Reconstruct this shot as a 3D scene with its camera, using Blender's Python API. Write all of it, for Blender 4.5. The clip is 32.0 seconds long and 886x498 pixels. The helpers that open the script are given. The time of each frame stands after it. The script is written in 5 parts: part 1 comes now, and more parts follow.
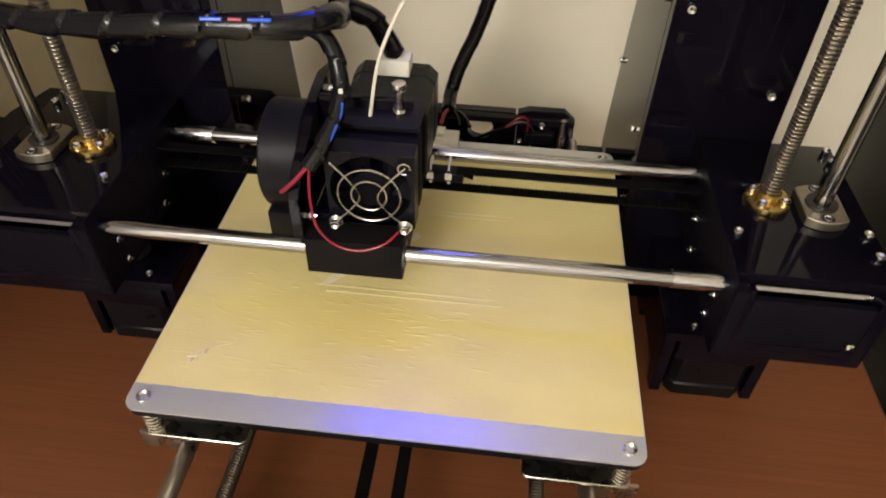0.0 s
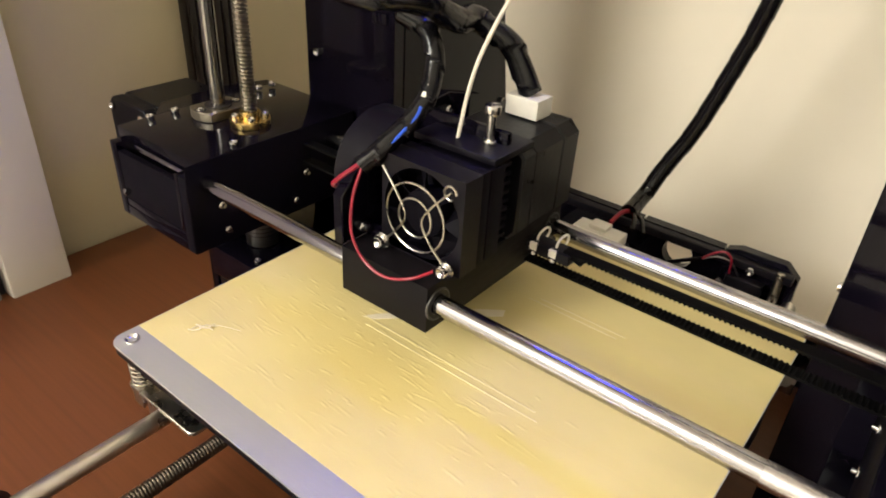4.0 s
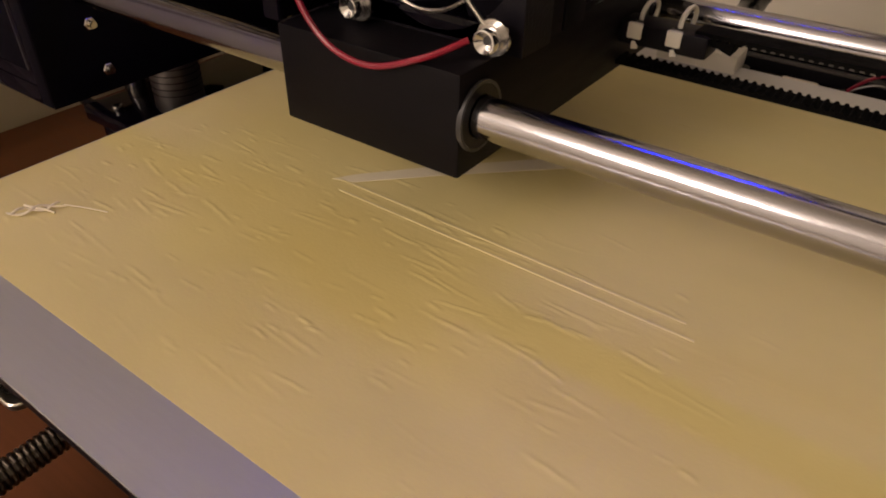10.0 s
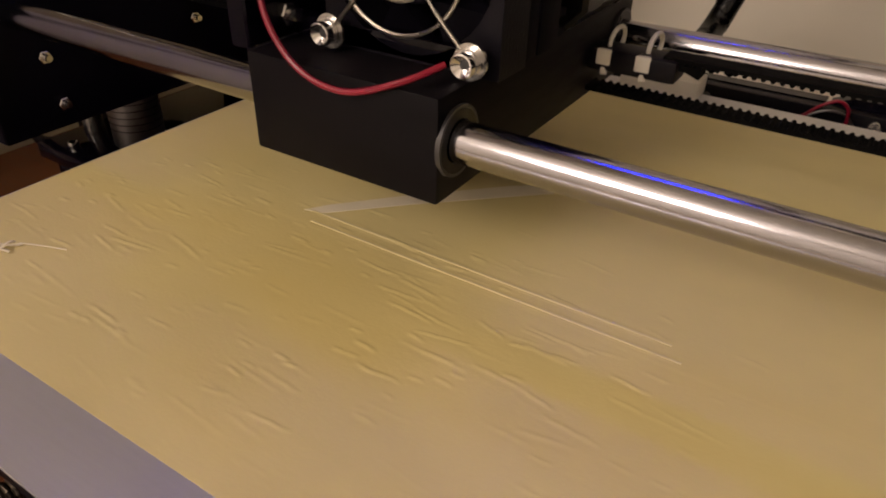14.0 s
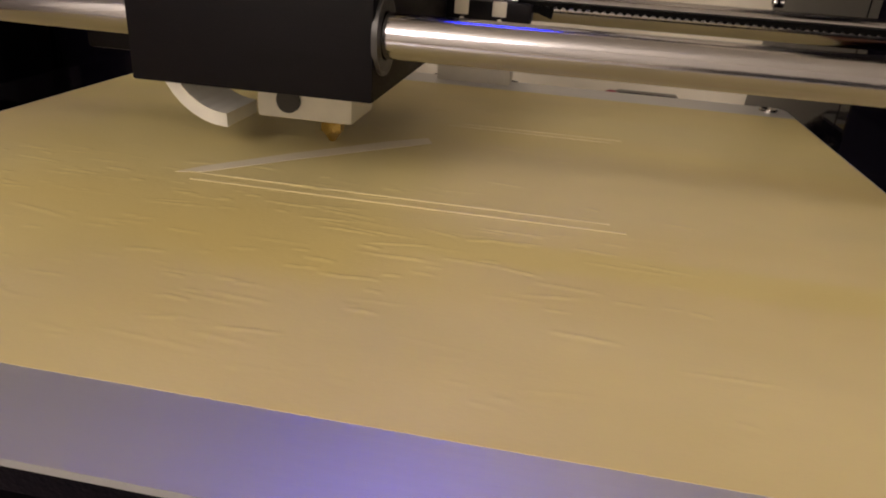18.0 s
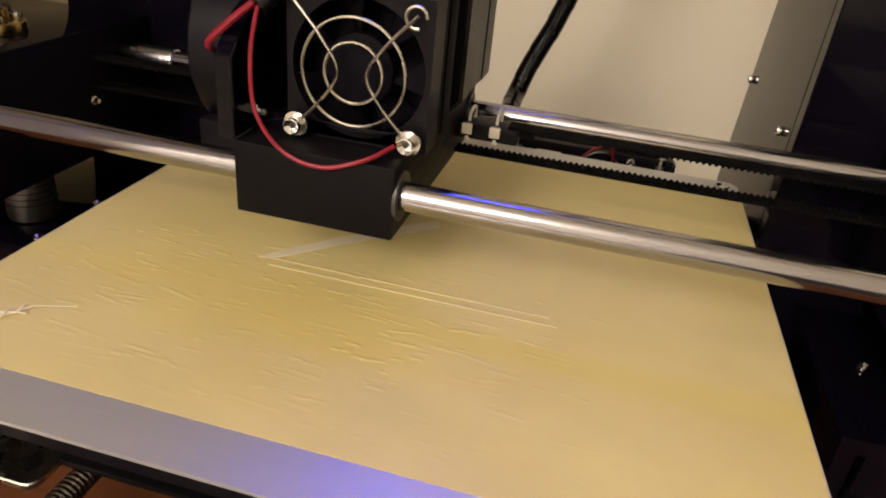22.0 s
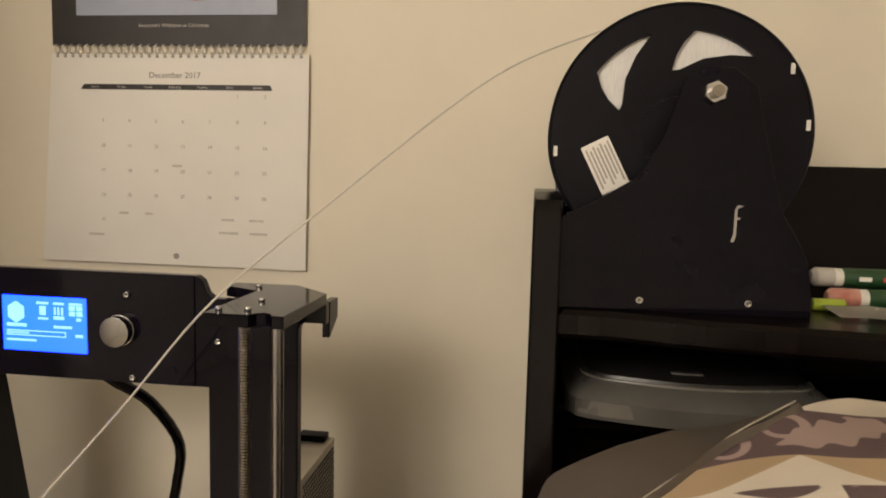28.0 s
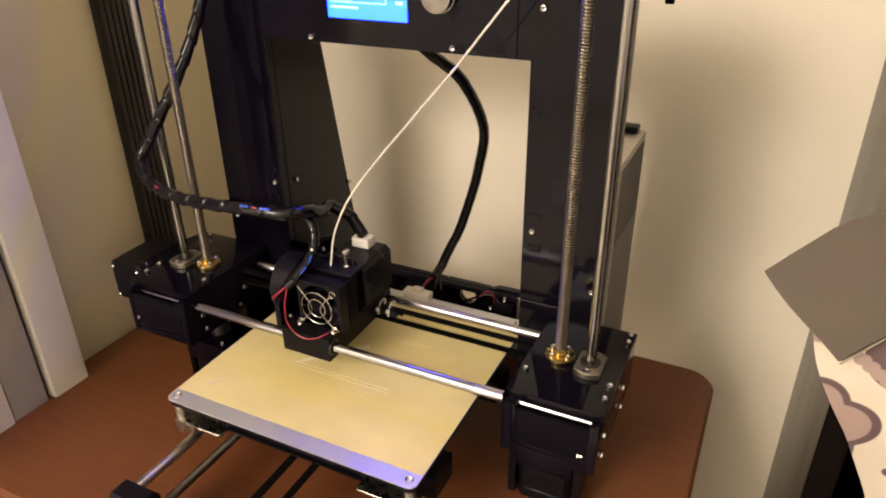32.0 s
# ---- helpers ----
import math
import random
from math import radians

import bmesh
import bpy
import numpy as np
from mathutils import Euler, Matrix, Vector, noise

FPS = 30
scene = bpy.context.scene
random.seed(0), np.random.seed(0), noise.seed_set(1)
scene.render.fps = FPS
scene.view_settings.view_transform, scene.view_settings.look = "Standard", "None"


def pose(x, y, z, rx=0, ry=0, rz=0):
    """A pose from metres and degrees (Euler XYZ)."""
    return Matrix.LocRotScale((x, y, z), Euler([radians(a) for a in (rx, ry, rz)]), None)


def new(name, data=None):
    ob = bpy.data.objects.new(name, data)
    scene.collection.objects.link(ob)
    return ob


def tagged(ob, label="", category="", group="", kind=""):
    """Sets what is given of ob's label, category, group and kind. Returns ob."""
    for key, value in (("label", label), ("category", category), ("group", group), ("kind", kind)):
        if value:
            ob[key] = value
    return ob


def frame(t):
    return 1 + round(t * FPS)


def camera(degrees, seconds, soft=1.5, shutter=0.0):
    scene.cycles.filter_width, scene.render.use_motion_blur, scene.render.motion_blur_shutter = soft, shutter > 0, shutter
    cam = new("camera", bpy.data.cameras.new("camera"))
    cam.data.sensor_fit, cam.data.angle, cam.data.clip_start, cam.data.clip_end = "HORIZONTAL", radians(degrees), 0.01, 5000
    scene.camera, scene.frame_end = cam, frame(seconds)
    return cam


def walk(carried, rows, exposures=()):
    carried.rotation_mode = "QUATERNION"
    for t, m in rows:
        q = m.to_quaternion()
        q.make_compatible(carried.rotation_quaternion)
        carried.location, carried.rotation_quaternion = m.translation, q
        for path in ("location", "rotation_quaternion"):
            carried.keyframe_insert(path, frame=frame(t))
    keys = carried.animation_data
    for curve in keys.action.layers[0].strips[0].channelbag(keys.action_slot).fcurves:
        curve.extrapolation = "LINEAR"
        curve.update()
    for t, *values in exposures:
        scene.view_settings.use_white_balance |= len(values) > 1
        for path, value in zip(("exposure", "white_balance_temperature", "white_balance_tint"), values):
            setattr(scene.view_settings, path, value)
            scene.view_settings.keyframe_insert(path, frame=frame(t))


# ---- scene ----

cam = camera(65.19, 32.0, soft=1.9)

# the path: seconds, eye, heading, pitch and lean in degrees
PATH = [
    (0, 0.0403, -0.2705, 0.2536, 5.47, -42.61, 1.50),
    (0.5, 0.0392, -0.2698, 0.2544, 5.57, -42.61, 1.11),
    (1, 0.0381, -0.2717, 0.2566, 5.98, -42.42, 0.58),
    (1.5, 0.0416, -0.2750, 0.2596, 6.87, -41.37, -0.39),
    (2, 0.0526, -0.2840, 0.2759, 12.50, -37.55, -4.39),
    (2.5, 0.0715, -0.2811, 0.2729, 19.79, -33.21, -3.38),
    (3, 0.0921, -0.2696, 0.2525, 25.47, -31.20, -0.23),
    (3.5, 0.1142, -0.2482, 0.2170, 31.02, -29.44, 4.54),
    (4, 0.1305, -0.2084, 0.1884, 37.11, -31.36, 3.42),
    (4.5, 0.1264, -0.1879, 0.1464, 38.14, -31.65, 1.90),
    (6.5, 0.1104, -0.1307, 0.1046, 35.88, -35.54, 1.62),
    (7, 0.0886, -0.1334, 0.0978, 35.25, -35.84, 1.87),
    (7.5, 0.0703, -0.1350, 0.0916, 34.95, -35.61, 1.59),
    (8, 0.0603, -0.1355, 0.0886, 34.56, -35.30, 1.32),
    (8.5, 0.0537, -0.1364, 0.0874, 35.18, -35.83, 1.22),
    (9, 0.0501, -0.1360, 0.0887, 35.14, -36.15, 1.22),
    (9.5, 0.0577, -0.1376, 0.0877, 35.50, -36.20, 1.28),
    (10, 0.0641, -0.1375, 0.0885, 35.62, -36.12, 0.95),
    (10.5, 0.0695, -0.1378, 0.0875, 34.67, -36.13, 1.52),
    (11, 0.0770, -0.1369, 0.0884, 34.38, -35.99, 1.55),
    (11.5, 0.0851, -0.1372, 0.0902, 34.03, -36.11, 1.44),
    (12, 0.0925, -0.1369, 0.0900, 33.57, -35.29, 1.45),
    (12.5, 0.0876, -0.1360, 0.0893, 32.93, -34.84, 1.78),
    (13, 0.0811, -0.1356, 0.0884, 33.51, -34.40, 1.36),
    (13.5, 0.0731, -0.1357, 0.0889, 33.24, -34.90, 1.46),
    (15.5, 0.0100, -0.1564, 0.0578, 19.36, -24.10, 1.78),
    (16, 0.0020, -0.1605, 0.0534, 13.37, -24.85, 2.90),
    (16.5, 0.0162, -0.1542, 0.0539, 8.44, -24.00, 3.56),
    (17, 0.0198, -0.1563, 0.0467, 8.38, -26.76, 4.82),
    (17.5, 0.0244, -0.1590, 0.0456, 9.17, -25.68, 3.90),
    (18, 0.0321, -0.1598, 0.0496, 8.77, -24.42, 4.08),
    (18.5, 0.0392, -0.1672, 0.0548, 10.28, -24.75, 4.11),
    (19, 0.0316, -0.1583, 0.0514, 9.15, -23.25, 3.84),
    (19.5, 0.0250, -0.1585, 0.0525, 9.68, -23.85, 4.02),
    (20, 0.0197, -0.1609, 0.0519, 10.10, -23.57, 3.51),
    (20.5, 0.0093, -0.1646, 0.0519, 9.28, -23.57, 4.44),
    (21, 0.0017, -0.1646, 0.0519, 9.20, -23.57, 4.90),
    (21.5, 0.0046, -0.1684, 0.0610, 10.19, -23.09, 5.71),
    (22, 0.0475, -0.2006, 0.1105, 11.92, -28.68, 5.84),
    (22.5, 0.0807, -0.2313, 0.1561, 13.52, -30.96, 2.42),
    (23.0, 0.1055, -0.2549, 0.1808, 17.32, -32.10, 0.01),
    (23.5, 0.1271, -0.2719, 0.1992, 19.53, -33.13, -0.25),
    (24, 0.1545, -0.2850, 0.2155, 21.55, -33.17, -1.10),
    (24.5, 0.1790, -0.3035, 0.2322, 23.50, -32.44, -1.90),
    (26.5, 0.3046, -0.4270, 0.3806, 21.17, -17.17, -0.88),
    (27, 0.3430, -0.4277, 0.4055, 15.08, -12.36, 0.39),
    (27.5, 0.3590, -0.4180, 0.4092, 8.94, -7.96, 0.96),
    (28, 0.3551, -0.4152, 0.4082, 7.41, -5.87, 1.51),
    (28.5, 0.3493, -0.4262, 0.4052, 7.98, -6.62, 0.58),
    (29, 0.3395, -0.4319, 0.4045, 12.20, -11.60, 0.69),
    (29.5, 0.3175, -0.4240, 0.4002, 16.01, -18.78, 1.09),
    (30, 0.3008, -0.4172, 0.3892, 18.72, -22.44, 0.31),
    (30.5, 0.2908, -0.4059, 0.3709, 21.86, -24.58, -0.41),
    (31, 0.2802, -0.4058, 0.3573, 24.10, -26.00, 0.13),
    (31.5, 0.2763, -0.4077, 0.3534, 25.09, -26.53, -0.23),
    (32, 0.2786, -0.4055, 0.3548, 26.18, -27.46, -0.71),
]


def eye_pose(x, y, z, heading, pitch, lean):
    return pose(x, y, z, 0, 0, heading) @ pose(0, 0, 0, 90 + pitch, 0, 0) @ pose(0, 0, 0, 0, 0, lean)


# the film's own exposure, in stops
EXPOSURE = [(0.0, 0.54, 5950, 4), (2.0, 0.72, 5950, 4), (3.0, 0.78, 5950, 4), (4.0, 0.97, 6000, 4), (4.5, 1.0, 6150, 6), (6.5, -0.06, 6800, 15), (8.0, -0.17, 6850, 18), (12.0, -0.40, 6650, 20), (13.5, -0.33, 6650, 20), (17.0, -0.16, 6600, 17), (18.0, -0.24, 6400, 16), (19.0, -0.18, 6350, 16), (21.0, -0.06, 6800, 17), (22.0, 0.25, 6600, 12), (23.0, 0.48, 6300, 9), (24.5, 0.44, 6300, 9), (26.5, 0.50, 5950, 8), (27.0, 0.26, 6100, 9), (27.6, -0.30, 6450, 10), (28.0, -0.37, 6500, 10), (29.0, -0.28, 6500, 12), (30.0, 0.25, 6600, 12), (31.0, 0.62, 6500, 12), (32.0, 0.72, 6550, 12)]
walk(cam, [(row[0], eye_pose(*row[1:])) for row in PATH], EXPOSURE)

# ---- light: one warm ceiling lamp, the blue display, bounce from an added pale room ----
world = bpy.data.worlds.new("world")
world.use_nodes = True
world.node_tree.nodes["Background"].inputs[0].default_value = (1.0, 0.9, 0.8, 1)
world.node_tree.nodes["Background"].inputs[1].default_value = 0.13
scene.world = world

lamp_data = bpy.data.lights.new("ceiling_lamp_light", "POINT")
lamp_data.shadow_soft_size = 0.40
lamp_data.energy = 106
lamp_data.color = (1.0, 0.905, 0.79)
lamp_light = new("ceiling_lamp_light", lamp_data)
LAMP = Vector((-0.53, -2.05, 1.20))
lamp_light.matrix_world = pose(LAMP.x, LAMP.y, LAMP.z, 0, 0, 0)

# ---- materials ----
MATS = {}


def material(name, base, rough=0.5, metal=0.0, vary=0.12, scale=60.0, bump=0.1, bump_scale=400.0,
             second=None, streak=(1, 1, 1), coat=0.0, emit=None, spec=0.5):
    """A principled surface with two scales of colour change, uneven gloss and fine relief."""
    m = bpy.data.materials.new(name)
    m.use_nodes = True
    nt = m.node_tree
    b = nt.nodes["Principled BSDF"]
    co = nt.nodes.new("ShaderNodeTexCoord")
    mp = nt.nodes.new("ShaderNodeMapping")
    mp.inputs["Scale"].default_value = streak
    nt.links.new(co.outputs["Object"], mp.inputs["Vector"])
    n1 = nt.nodes.new("ShaderNodeTexNoise")
    n1.inputs["Scale"].default_value, n1.inputs["Detail"].default_value = scale, 5
    n2 = nt.nodes.new("ShaderNodeTexNoise")
    n2.inputs["Scale"].default_value, n2.inputs["Detail"].default_value = bump_scale, 3
    for n in (n1, n2):
        nt.links.new(mp.outputs[0], n.inputs["Vector"])
    ramp = nt.nodes.new("ShaderNodeValToRGB")
    lo = tuple(c * (1 - vary) for c in base)
    hi = second or tuple(min(1, c * (1 + vary)) for c in base)
    ramp.color_ramp.elements[0].position, ramp.color_ramp.elements[1].position = 0.3, 0.72
    ramp.color_ramp.elements[0].color, ramp.color_ramp.elements[1].color = (*lo, 1), (*hi, 1)
    nt.links.new(n1.outputs["Fac"], ramp.inputs[0])
    nt.links.new(ramp.outputs[0], b.inputs["Base Color"])
    rr = nt.nodes.new("ShaderNodeMapRange")
    rr.inputs["To Min"].default_value, rr.inputs["To Max"].default_value = rough * 0.75, min(1, rough * 1.25)
    nt.links.new(n1.outputs["Fac"], rr.inputs["Value"])
    nt.links.new(rr.outputs[0], b.inputs["Roughness"])
    bp = nt.nodes.new("ShaderNodeBump")
    bp.inputs["Strength"].default_value, bp.inputs["Distance"].default_value = bump, 0.0004
    nt.links.new(n2.outputs["Fac"], bp.inputs["Height"])
    nt.links.new(bp.outputs[0], b.inputs["Normal"])
    b.inputs["Metallic"].default_value = metal
    b.inputs["Coat Weight"].default_value = coat
    b.inputs["Specular IOR Level"].default_value = spec
    if emit:
        b.inputs["Emission Color"].default_value = (*emit[:3], 1)
        b.inputs["Emission Strength"].default_value = emit[3]
    MATS[name] = m
    return m


# the violet lift in these blacks is painted veiling glare from the display
ACRYLIC = material("black_acrylic", (0.0034, 0.0026, 0.0056), 0.07, vary=0.3, scale=25, bump=0.02, spec=0.17)
PLASTIC = material("black_plastic", (0.0058, 0.0049, 0.0074), 0.38, vary=0.25, scale=80, bump=0.25, bump_scale=1500, spec=0.13)
PRINTED = material("matt_black_plastic", (0.0042, 0.0034, 0.0046), 0.50, vary=0.2, scale=60, bump=0.1, bump_scale=900, streak=(1, 1, 6), spec=0.11)
MOTOR = material("motor_black", (0.0042, 0.0038, 0.0048), 0.30, metal=0.0, vary=0.2, scale=90, bump=0.2, spec=0.18)
STEEL = material("polished_steel", (0.36, 0.35, 0.37), 0.135, metal=1.0, vary=0.06, scale=40, bump=0.04, streak=(1, 8, 8))
YROD = material("dull_steel_rod", (0.60, 0.57, 0.53), 0.30, metal=1.0, vary=0.08, scale=60, bump=0.05)
ROD = material("guide_rod_steel", (0.30, 0.288, 0.28), 0.20, metal=1.0, vary=0.08, scale=40, bump=0.05)
TIETHREAD = material("dull_threaded_steel", (0.15, 0.125, 0.10), 0.38, metal=1.0, vary=0.2, scale=120)
THREAD = material("threaded_steel", (0.29, 0.255, 0.21), 0.33, metal=1.0, vary=0.12, scale=120)
CHROME = material("bright_screw_steel", (0.63, 0.61, 0.59), 0.2, metal=1.0, vary=0.08, scale=200)
KNOB = material("turned_aluminium", (0.31, 0.30, 0.29), 0.22, metal=1.0, vary=0.06, scale=60, bump=0.04)
KNOB_BSDF = KNOB.node_tree.nodes["Principled BSDF"]
KNOB_BSDF.inputs["Anisotropic"].default_value = 0.85
BRASS = material("brass", (0.50, 0.36, 0.135), 0.27, metal=1.0, vary=0.1, scale=150)
NICKEL = material("bearing_nickel", (0.44, 0.41, 0.36), 0.28, metal=1.0, vary=0.08, scale=150)
DULLFLANGE = material("satin_flange_steel", (0.33, 0.295, 0.235), 0.40, metal=1.0, vary=0.1, scale=90, bump=0.05)
COUPLING = material("dull_coupling_alloy", (0.19, 0.18, 0.18), 0.42, metal=1.0, vary=0.1, scale=120)
ALU = material("brushed_aluminium", (0.60, 0.60, 0.62), 0.42, metal=0.65, vary=0.05, scale=30, bump=0.12, bump_scale=700, streak=(0.15, 1, 1))
WOOD = material("brown_wood_laminate", (0.138, 0.047, 0.0170), 0.40, vary=0.08, scale=52, bump=0.08, bump_scale=300, streak=(0.22, 8, 8), second=(0.160, 0.0545, 0.0205), spec=0.32)
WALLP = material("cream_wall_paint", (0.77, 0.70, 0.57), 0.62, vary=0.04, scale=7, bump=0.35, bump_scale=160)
# paint of the unseen walls, kept pale so they bounce fill
BOUNCEP = material("bounce_wall_paint", (0.84, 0.81, 0.75), 0.7, vary=0.04, scale=5, bump=0.2, bump_scale=120)
# side wall: cream paint with its shade put into a darker, yellower colour
SHADEDWALLP = material("shaded_side_wall_paint", (0.58, 0.505, 0.335), 0.62, vary=0.04, scale=7, bump=0.35, bump_scale=160)
WHITEP = material("white_paint", (0.74, 0.70, 0.63), 0.45, vary=0.04, scale=10, bump=0.12, bump_scale=120)
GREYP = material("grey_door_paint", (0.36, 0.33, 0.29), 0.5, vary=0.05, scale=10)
DARKRIB = material("dark_brown_ribbed_plastic", (0.011, 0.0075, 0.0065), 0.45, vary=0.2, scale=60)
ESPRESSO = material("espresso_wood_veneer", (0.0048, 0.0030, 0.0026), 0.24, vary=0.3, scale=30, bump=0.06, bump_scale=250, streak=(1, 1, 0.15), spec=0.15)
PAPER = material("calendar_paper", (0.80, 0.76, 0.70), 0.6, vary=0.03, scale=12)
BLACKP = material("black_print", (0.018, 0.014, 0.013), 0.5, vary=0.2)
DARKINK = material("dark_ink", (0.22, 0.195, 0.175), 0.7)
GREYINK = material("grey_ink", (0.36, 0.33, 0.30), 0.7)
# cream of the quilt's fold edge, dimmed to put its shade in
FOLDEDGE = material("dimmed_fold_cream", (0.30, 0.26, 0.20), 0.8, vary=0.25, scale=90)
PALEINK = material("pale_ink", (0.58, 0.54, 0.49), 0.7)
BLUEPIC = material("pale_blue_picture", (0.36, 0.40, 0.52), 0.5, vary=0.1, scale=18, second=(0.42, 0.45, 0.55))
REDPIC = material("soft_red_picture", (0.42, 0.20, 0.20), 0.5, vary=0.3, scale=25)
WHITEPL = material("white_nylon", (0.72, 0.69, 0.62), 0.4, vary=0.05, scale=200)
FILAMENT = material("white_filament", (0.68, 0.63, 0.54), 0.35, vary=0.04, scale=200)
FILAMENT.node_tree.nodes["Principled BSDF"].inputs["Transmission Weight"].default_value = 0.0
SPOOLWIND = material("wound_filament", (0.72, 0.70, 0.68), 0.45, vary=0.1, scale=400, bump=0.5, bump_scale=900, streak=(4, 1, 0.3))
CABLE = material("black_cable_wrap", (0.0050, 0.0044, 0.0054), 0.20, vary=0.3, scale=140, bump=0.3, spec=0.32)
REDWIRE = material("red_wire", (0.235, 0.005, 0.022), 0.35, vary=0.15, scale=120)
# this blue stands in for the display's reflection on the black wrap
BLUEGLINT = material("blue_display_glint", (0.02, 0.08, 0.55), 0.3, vary=0.15, scale=120)
TUBLID = material("dark_smoky_lid", (0.022, 0.020, 0.019), 0.3, vary=0.2, scale=25, bump=0.1)
TUBRIM = material("smoky_rim", (0.17, 0.155, 0.135), 0.28, vary=0.15, scale=25)
GREYTRAY = material("smoky_plastic", (0.115, 0.108, 0.096), 0.3, vary=0.2, scale=25, bump=0.1)
GREYCLOTH = material("grey_brown_cotton", (0.084, 0.066, 0.049), 0.85, vary=0.1, scale=20, bump=0.6, bump_scale=1200)
MATTRESS = material("dark_mattress_cloth", (0.010, 0.009, 0.011), 0.9, vary=0.2, scale=40, bump=0.5, bump_scale=900)
GREEN = material("green_tube_print", (0.014, 0.055, 0.018), 0.4, vary=0.2, scale=80)
REDPRINT = material("red_tube_print", (0.55, 0.05, 0.05), 0.4, vary=0.2, scale=80)
REDCAP = material("pale_red_cap", (0.55, 0.17, 0.13), 0.35, vary=0.2, scale=90, second=(0.62, 0.36, 0.28))
LIME = material("lime_plastic", (0.36, 0.45, 0.04), 0.4, vary=0.15, scale=80)
SLEEVE = material("greasy_film", (0.50, 0.485, 0.50), 0.22, metal=1.0, vary=0.12, scale=180, bump=0.25, bump_scale=700)
CLEARFILM = material("cloudy_film", (0.50, 0.47, 0.42), 0.25, vary=0.1, scale=60)
PERF = material("galvanised_sheet", (0.52, 0.49, 0.44), 0.42, metal=0.7, vary=0.08, scale=70)
GLASSY = material("display_face", (0.01, 0.06, 0.5), 0.2, emit=(0.0015, 0.0110, 1.0, 36.0))
GLYPH = material("display_glyph", (0.3, 0.6, 1.0), 0.3, emit=(0.0090, 0.0245, 1.0, 36.0))
# the same glare lift is painted into this black
MATTBLACK = material("deep_matt_black", (0.0034, 0.0027, 0.0054), 0.6, vary=0.2, scale=60, spec=0.07)
DARKSTEEL = material("dark_steel", (0.050, 0.048, 0.048), 0.4, metal=0.3, vary=0.15, scale=150)
SPRINGM = material("spring_steel", (0.55, 0.50, 0.43), 0.25, metal=1.0, vary=0.1, scale=100)
TIMING = material("timing_belt_rubber", (0.0022, 0.0020, 0.0020), 0.75, vary=0.2, scale=200, bump=0.3, spec=0.06)
FLOORM = material("floor_carpet", (0.54, 0.48, 0.40), 0.95, vary=0.15, scale=50, bump=0.8)
CEILM = material("ceiling_paint", (0.85, 0.81, 0.73), 0.8, vary=0.03, scale=5)
LAMPM = material("lamp_glass", (0.8, 0.7, 0.5), 0.4, emit=(1.0, 0.77, 0.5, 3.0))


def tape_material():
    """Cream masking tape: mottled, yellowed in broad streaks along the strips, finely creped."""
    m = material("creped_masking_tape", (0.68, 0.572, 0.262), 0.46, vary=0.07, scale=24, bump=0.06, bump_scale=1100, streak=(0.7, 1.3, 1))
    nt = m.node_tree
    b = nt.nodes["Principled BSDF"]
    first = b.inputs["Base Color"].links[0].from_socket
    co = nt.nodes.new("ShaderNodeTexCoord")
    mp = nt.nodes.new("ShaderNodeMapping")
    mp.inputs["Scale"].default_value = (8.0, 18.0, 1.0)
    mp.inputs["Location"].default_value = (0.3, 0.55, 0)
    nz = nt.nodes.new("ShaderNodeTexNoise")
    nz.inputs["Scale"].default_value, nz.inputs["Detail"].default_value = 1.0, 4
    rp = nt.nodes.new("ShaderNodeValToRGB")
    rp.color_ramp.elements[0].position, rp.color_ramp.elements[1].position = 0.47, 0.70
    rp.color_ramp.elements[0].color, rp.color_ramp.elements[1].color = (0, 0, 0, 1), (0.75, 0.75, 0.75, 1)
    mx = nt.nodes.new("ShaderNodeMix")
    mx.data_type = "RGBA"
    nt.links.new(co.outputs["Object"], mp.inputs[0])
    nt.links.new(mp.outputs[0], nz.inputs["Vector"])
    nt.links.new(nz.outputs["Fac"], rp.inputs[0])
    nt.links.new(rp.outputs[0], mx.inputs["Factor"])
    nt.links.new(first, mx.inputs["A"])
    mx.inputs["B"].default_value = (0.645, 0.512, 0.185, 1)
    nt.links.new(mx.outputs["Result"], b.inputs["Base Color"])
    return m


TAPE = tape_material()
PRINTLINE = material("thin_print_line", (0.71, 0.61, 0.34), 0.42, vary=0.06, scale=60, bump=0.1)
PALETAPE = material("pale_tape", (0.77, 0.69, 0.53), 0.5, vary=0.06, scale=60, bump=0.1)


def print_cloth():
    """Cotton printed with large flowers, scrolls and leaves; the sheet itself carries the outlines of the print."""
    m = material("leaf_print_cotton", (0.54, 0.475, 0.385), 0.85, vary=0.06, scale=25, bump=0.5, bump_scale=1200)
    nt = m.node_tree
    b = nt.nodes["Principled BSDF"]
    last = b.inputs["Base Color"].links[0].from_socket
    for ink, colour in (("tan_ink", (0.36, 0.255, 0.15)), ("plum_ink", (0.098, 0.062, 0.062)), ("mauve_ink", (0.30, 0.215, 0.19)), ("cream_ink", (0.50, 0.42, 0.34))):
        layer = nt.nodes.new("ShaderNodeAttribute")
        layer.attribute_name = ink
        edge = nt.nodes.new("ShaderNodeMapRange")
        edge.inputs["From Min"].default_value, edge.inputs["From Max"].default_value = -0.0004, 0.0004
        nt.links.new(layer.outputs["Fac"], edge.inputs["Value"])
        mx = nt.nodes.new("ShaderNodeMix")
        mx.data_type = "RGBA"
        nt.links.new(edge.outputs[0], mx.inputs["Factor"])
        nt.links.new(last, mx.inputs["A"])
        mx.inputs["B"].default_value = (*colour, 1)
        last = mx.outputs["Result"]
    nt.links.new(last, b.inputs["Base Color"])
    return m


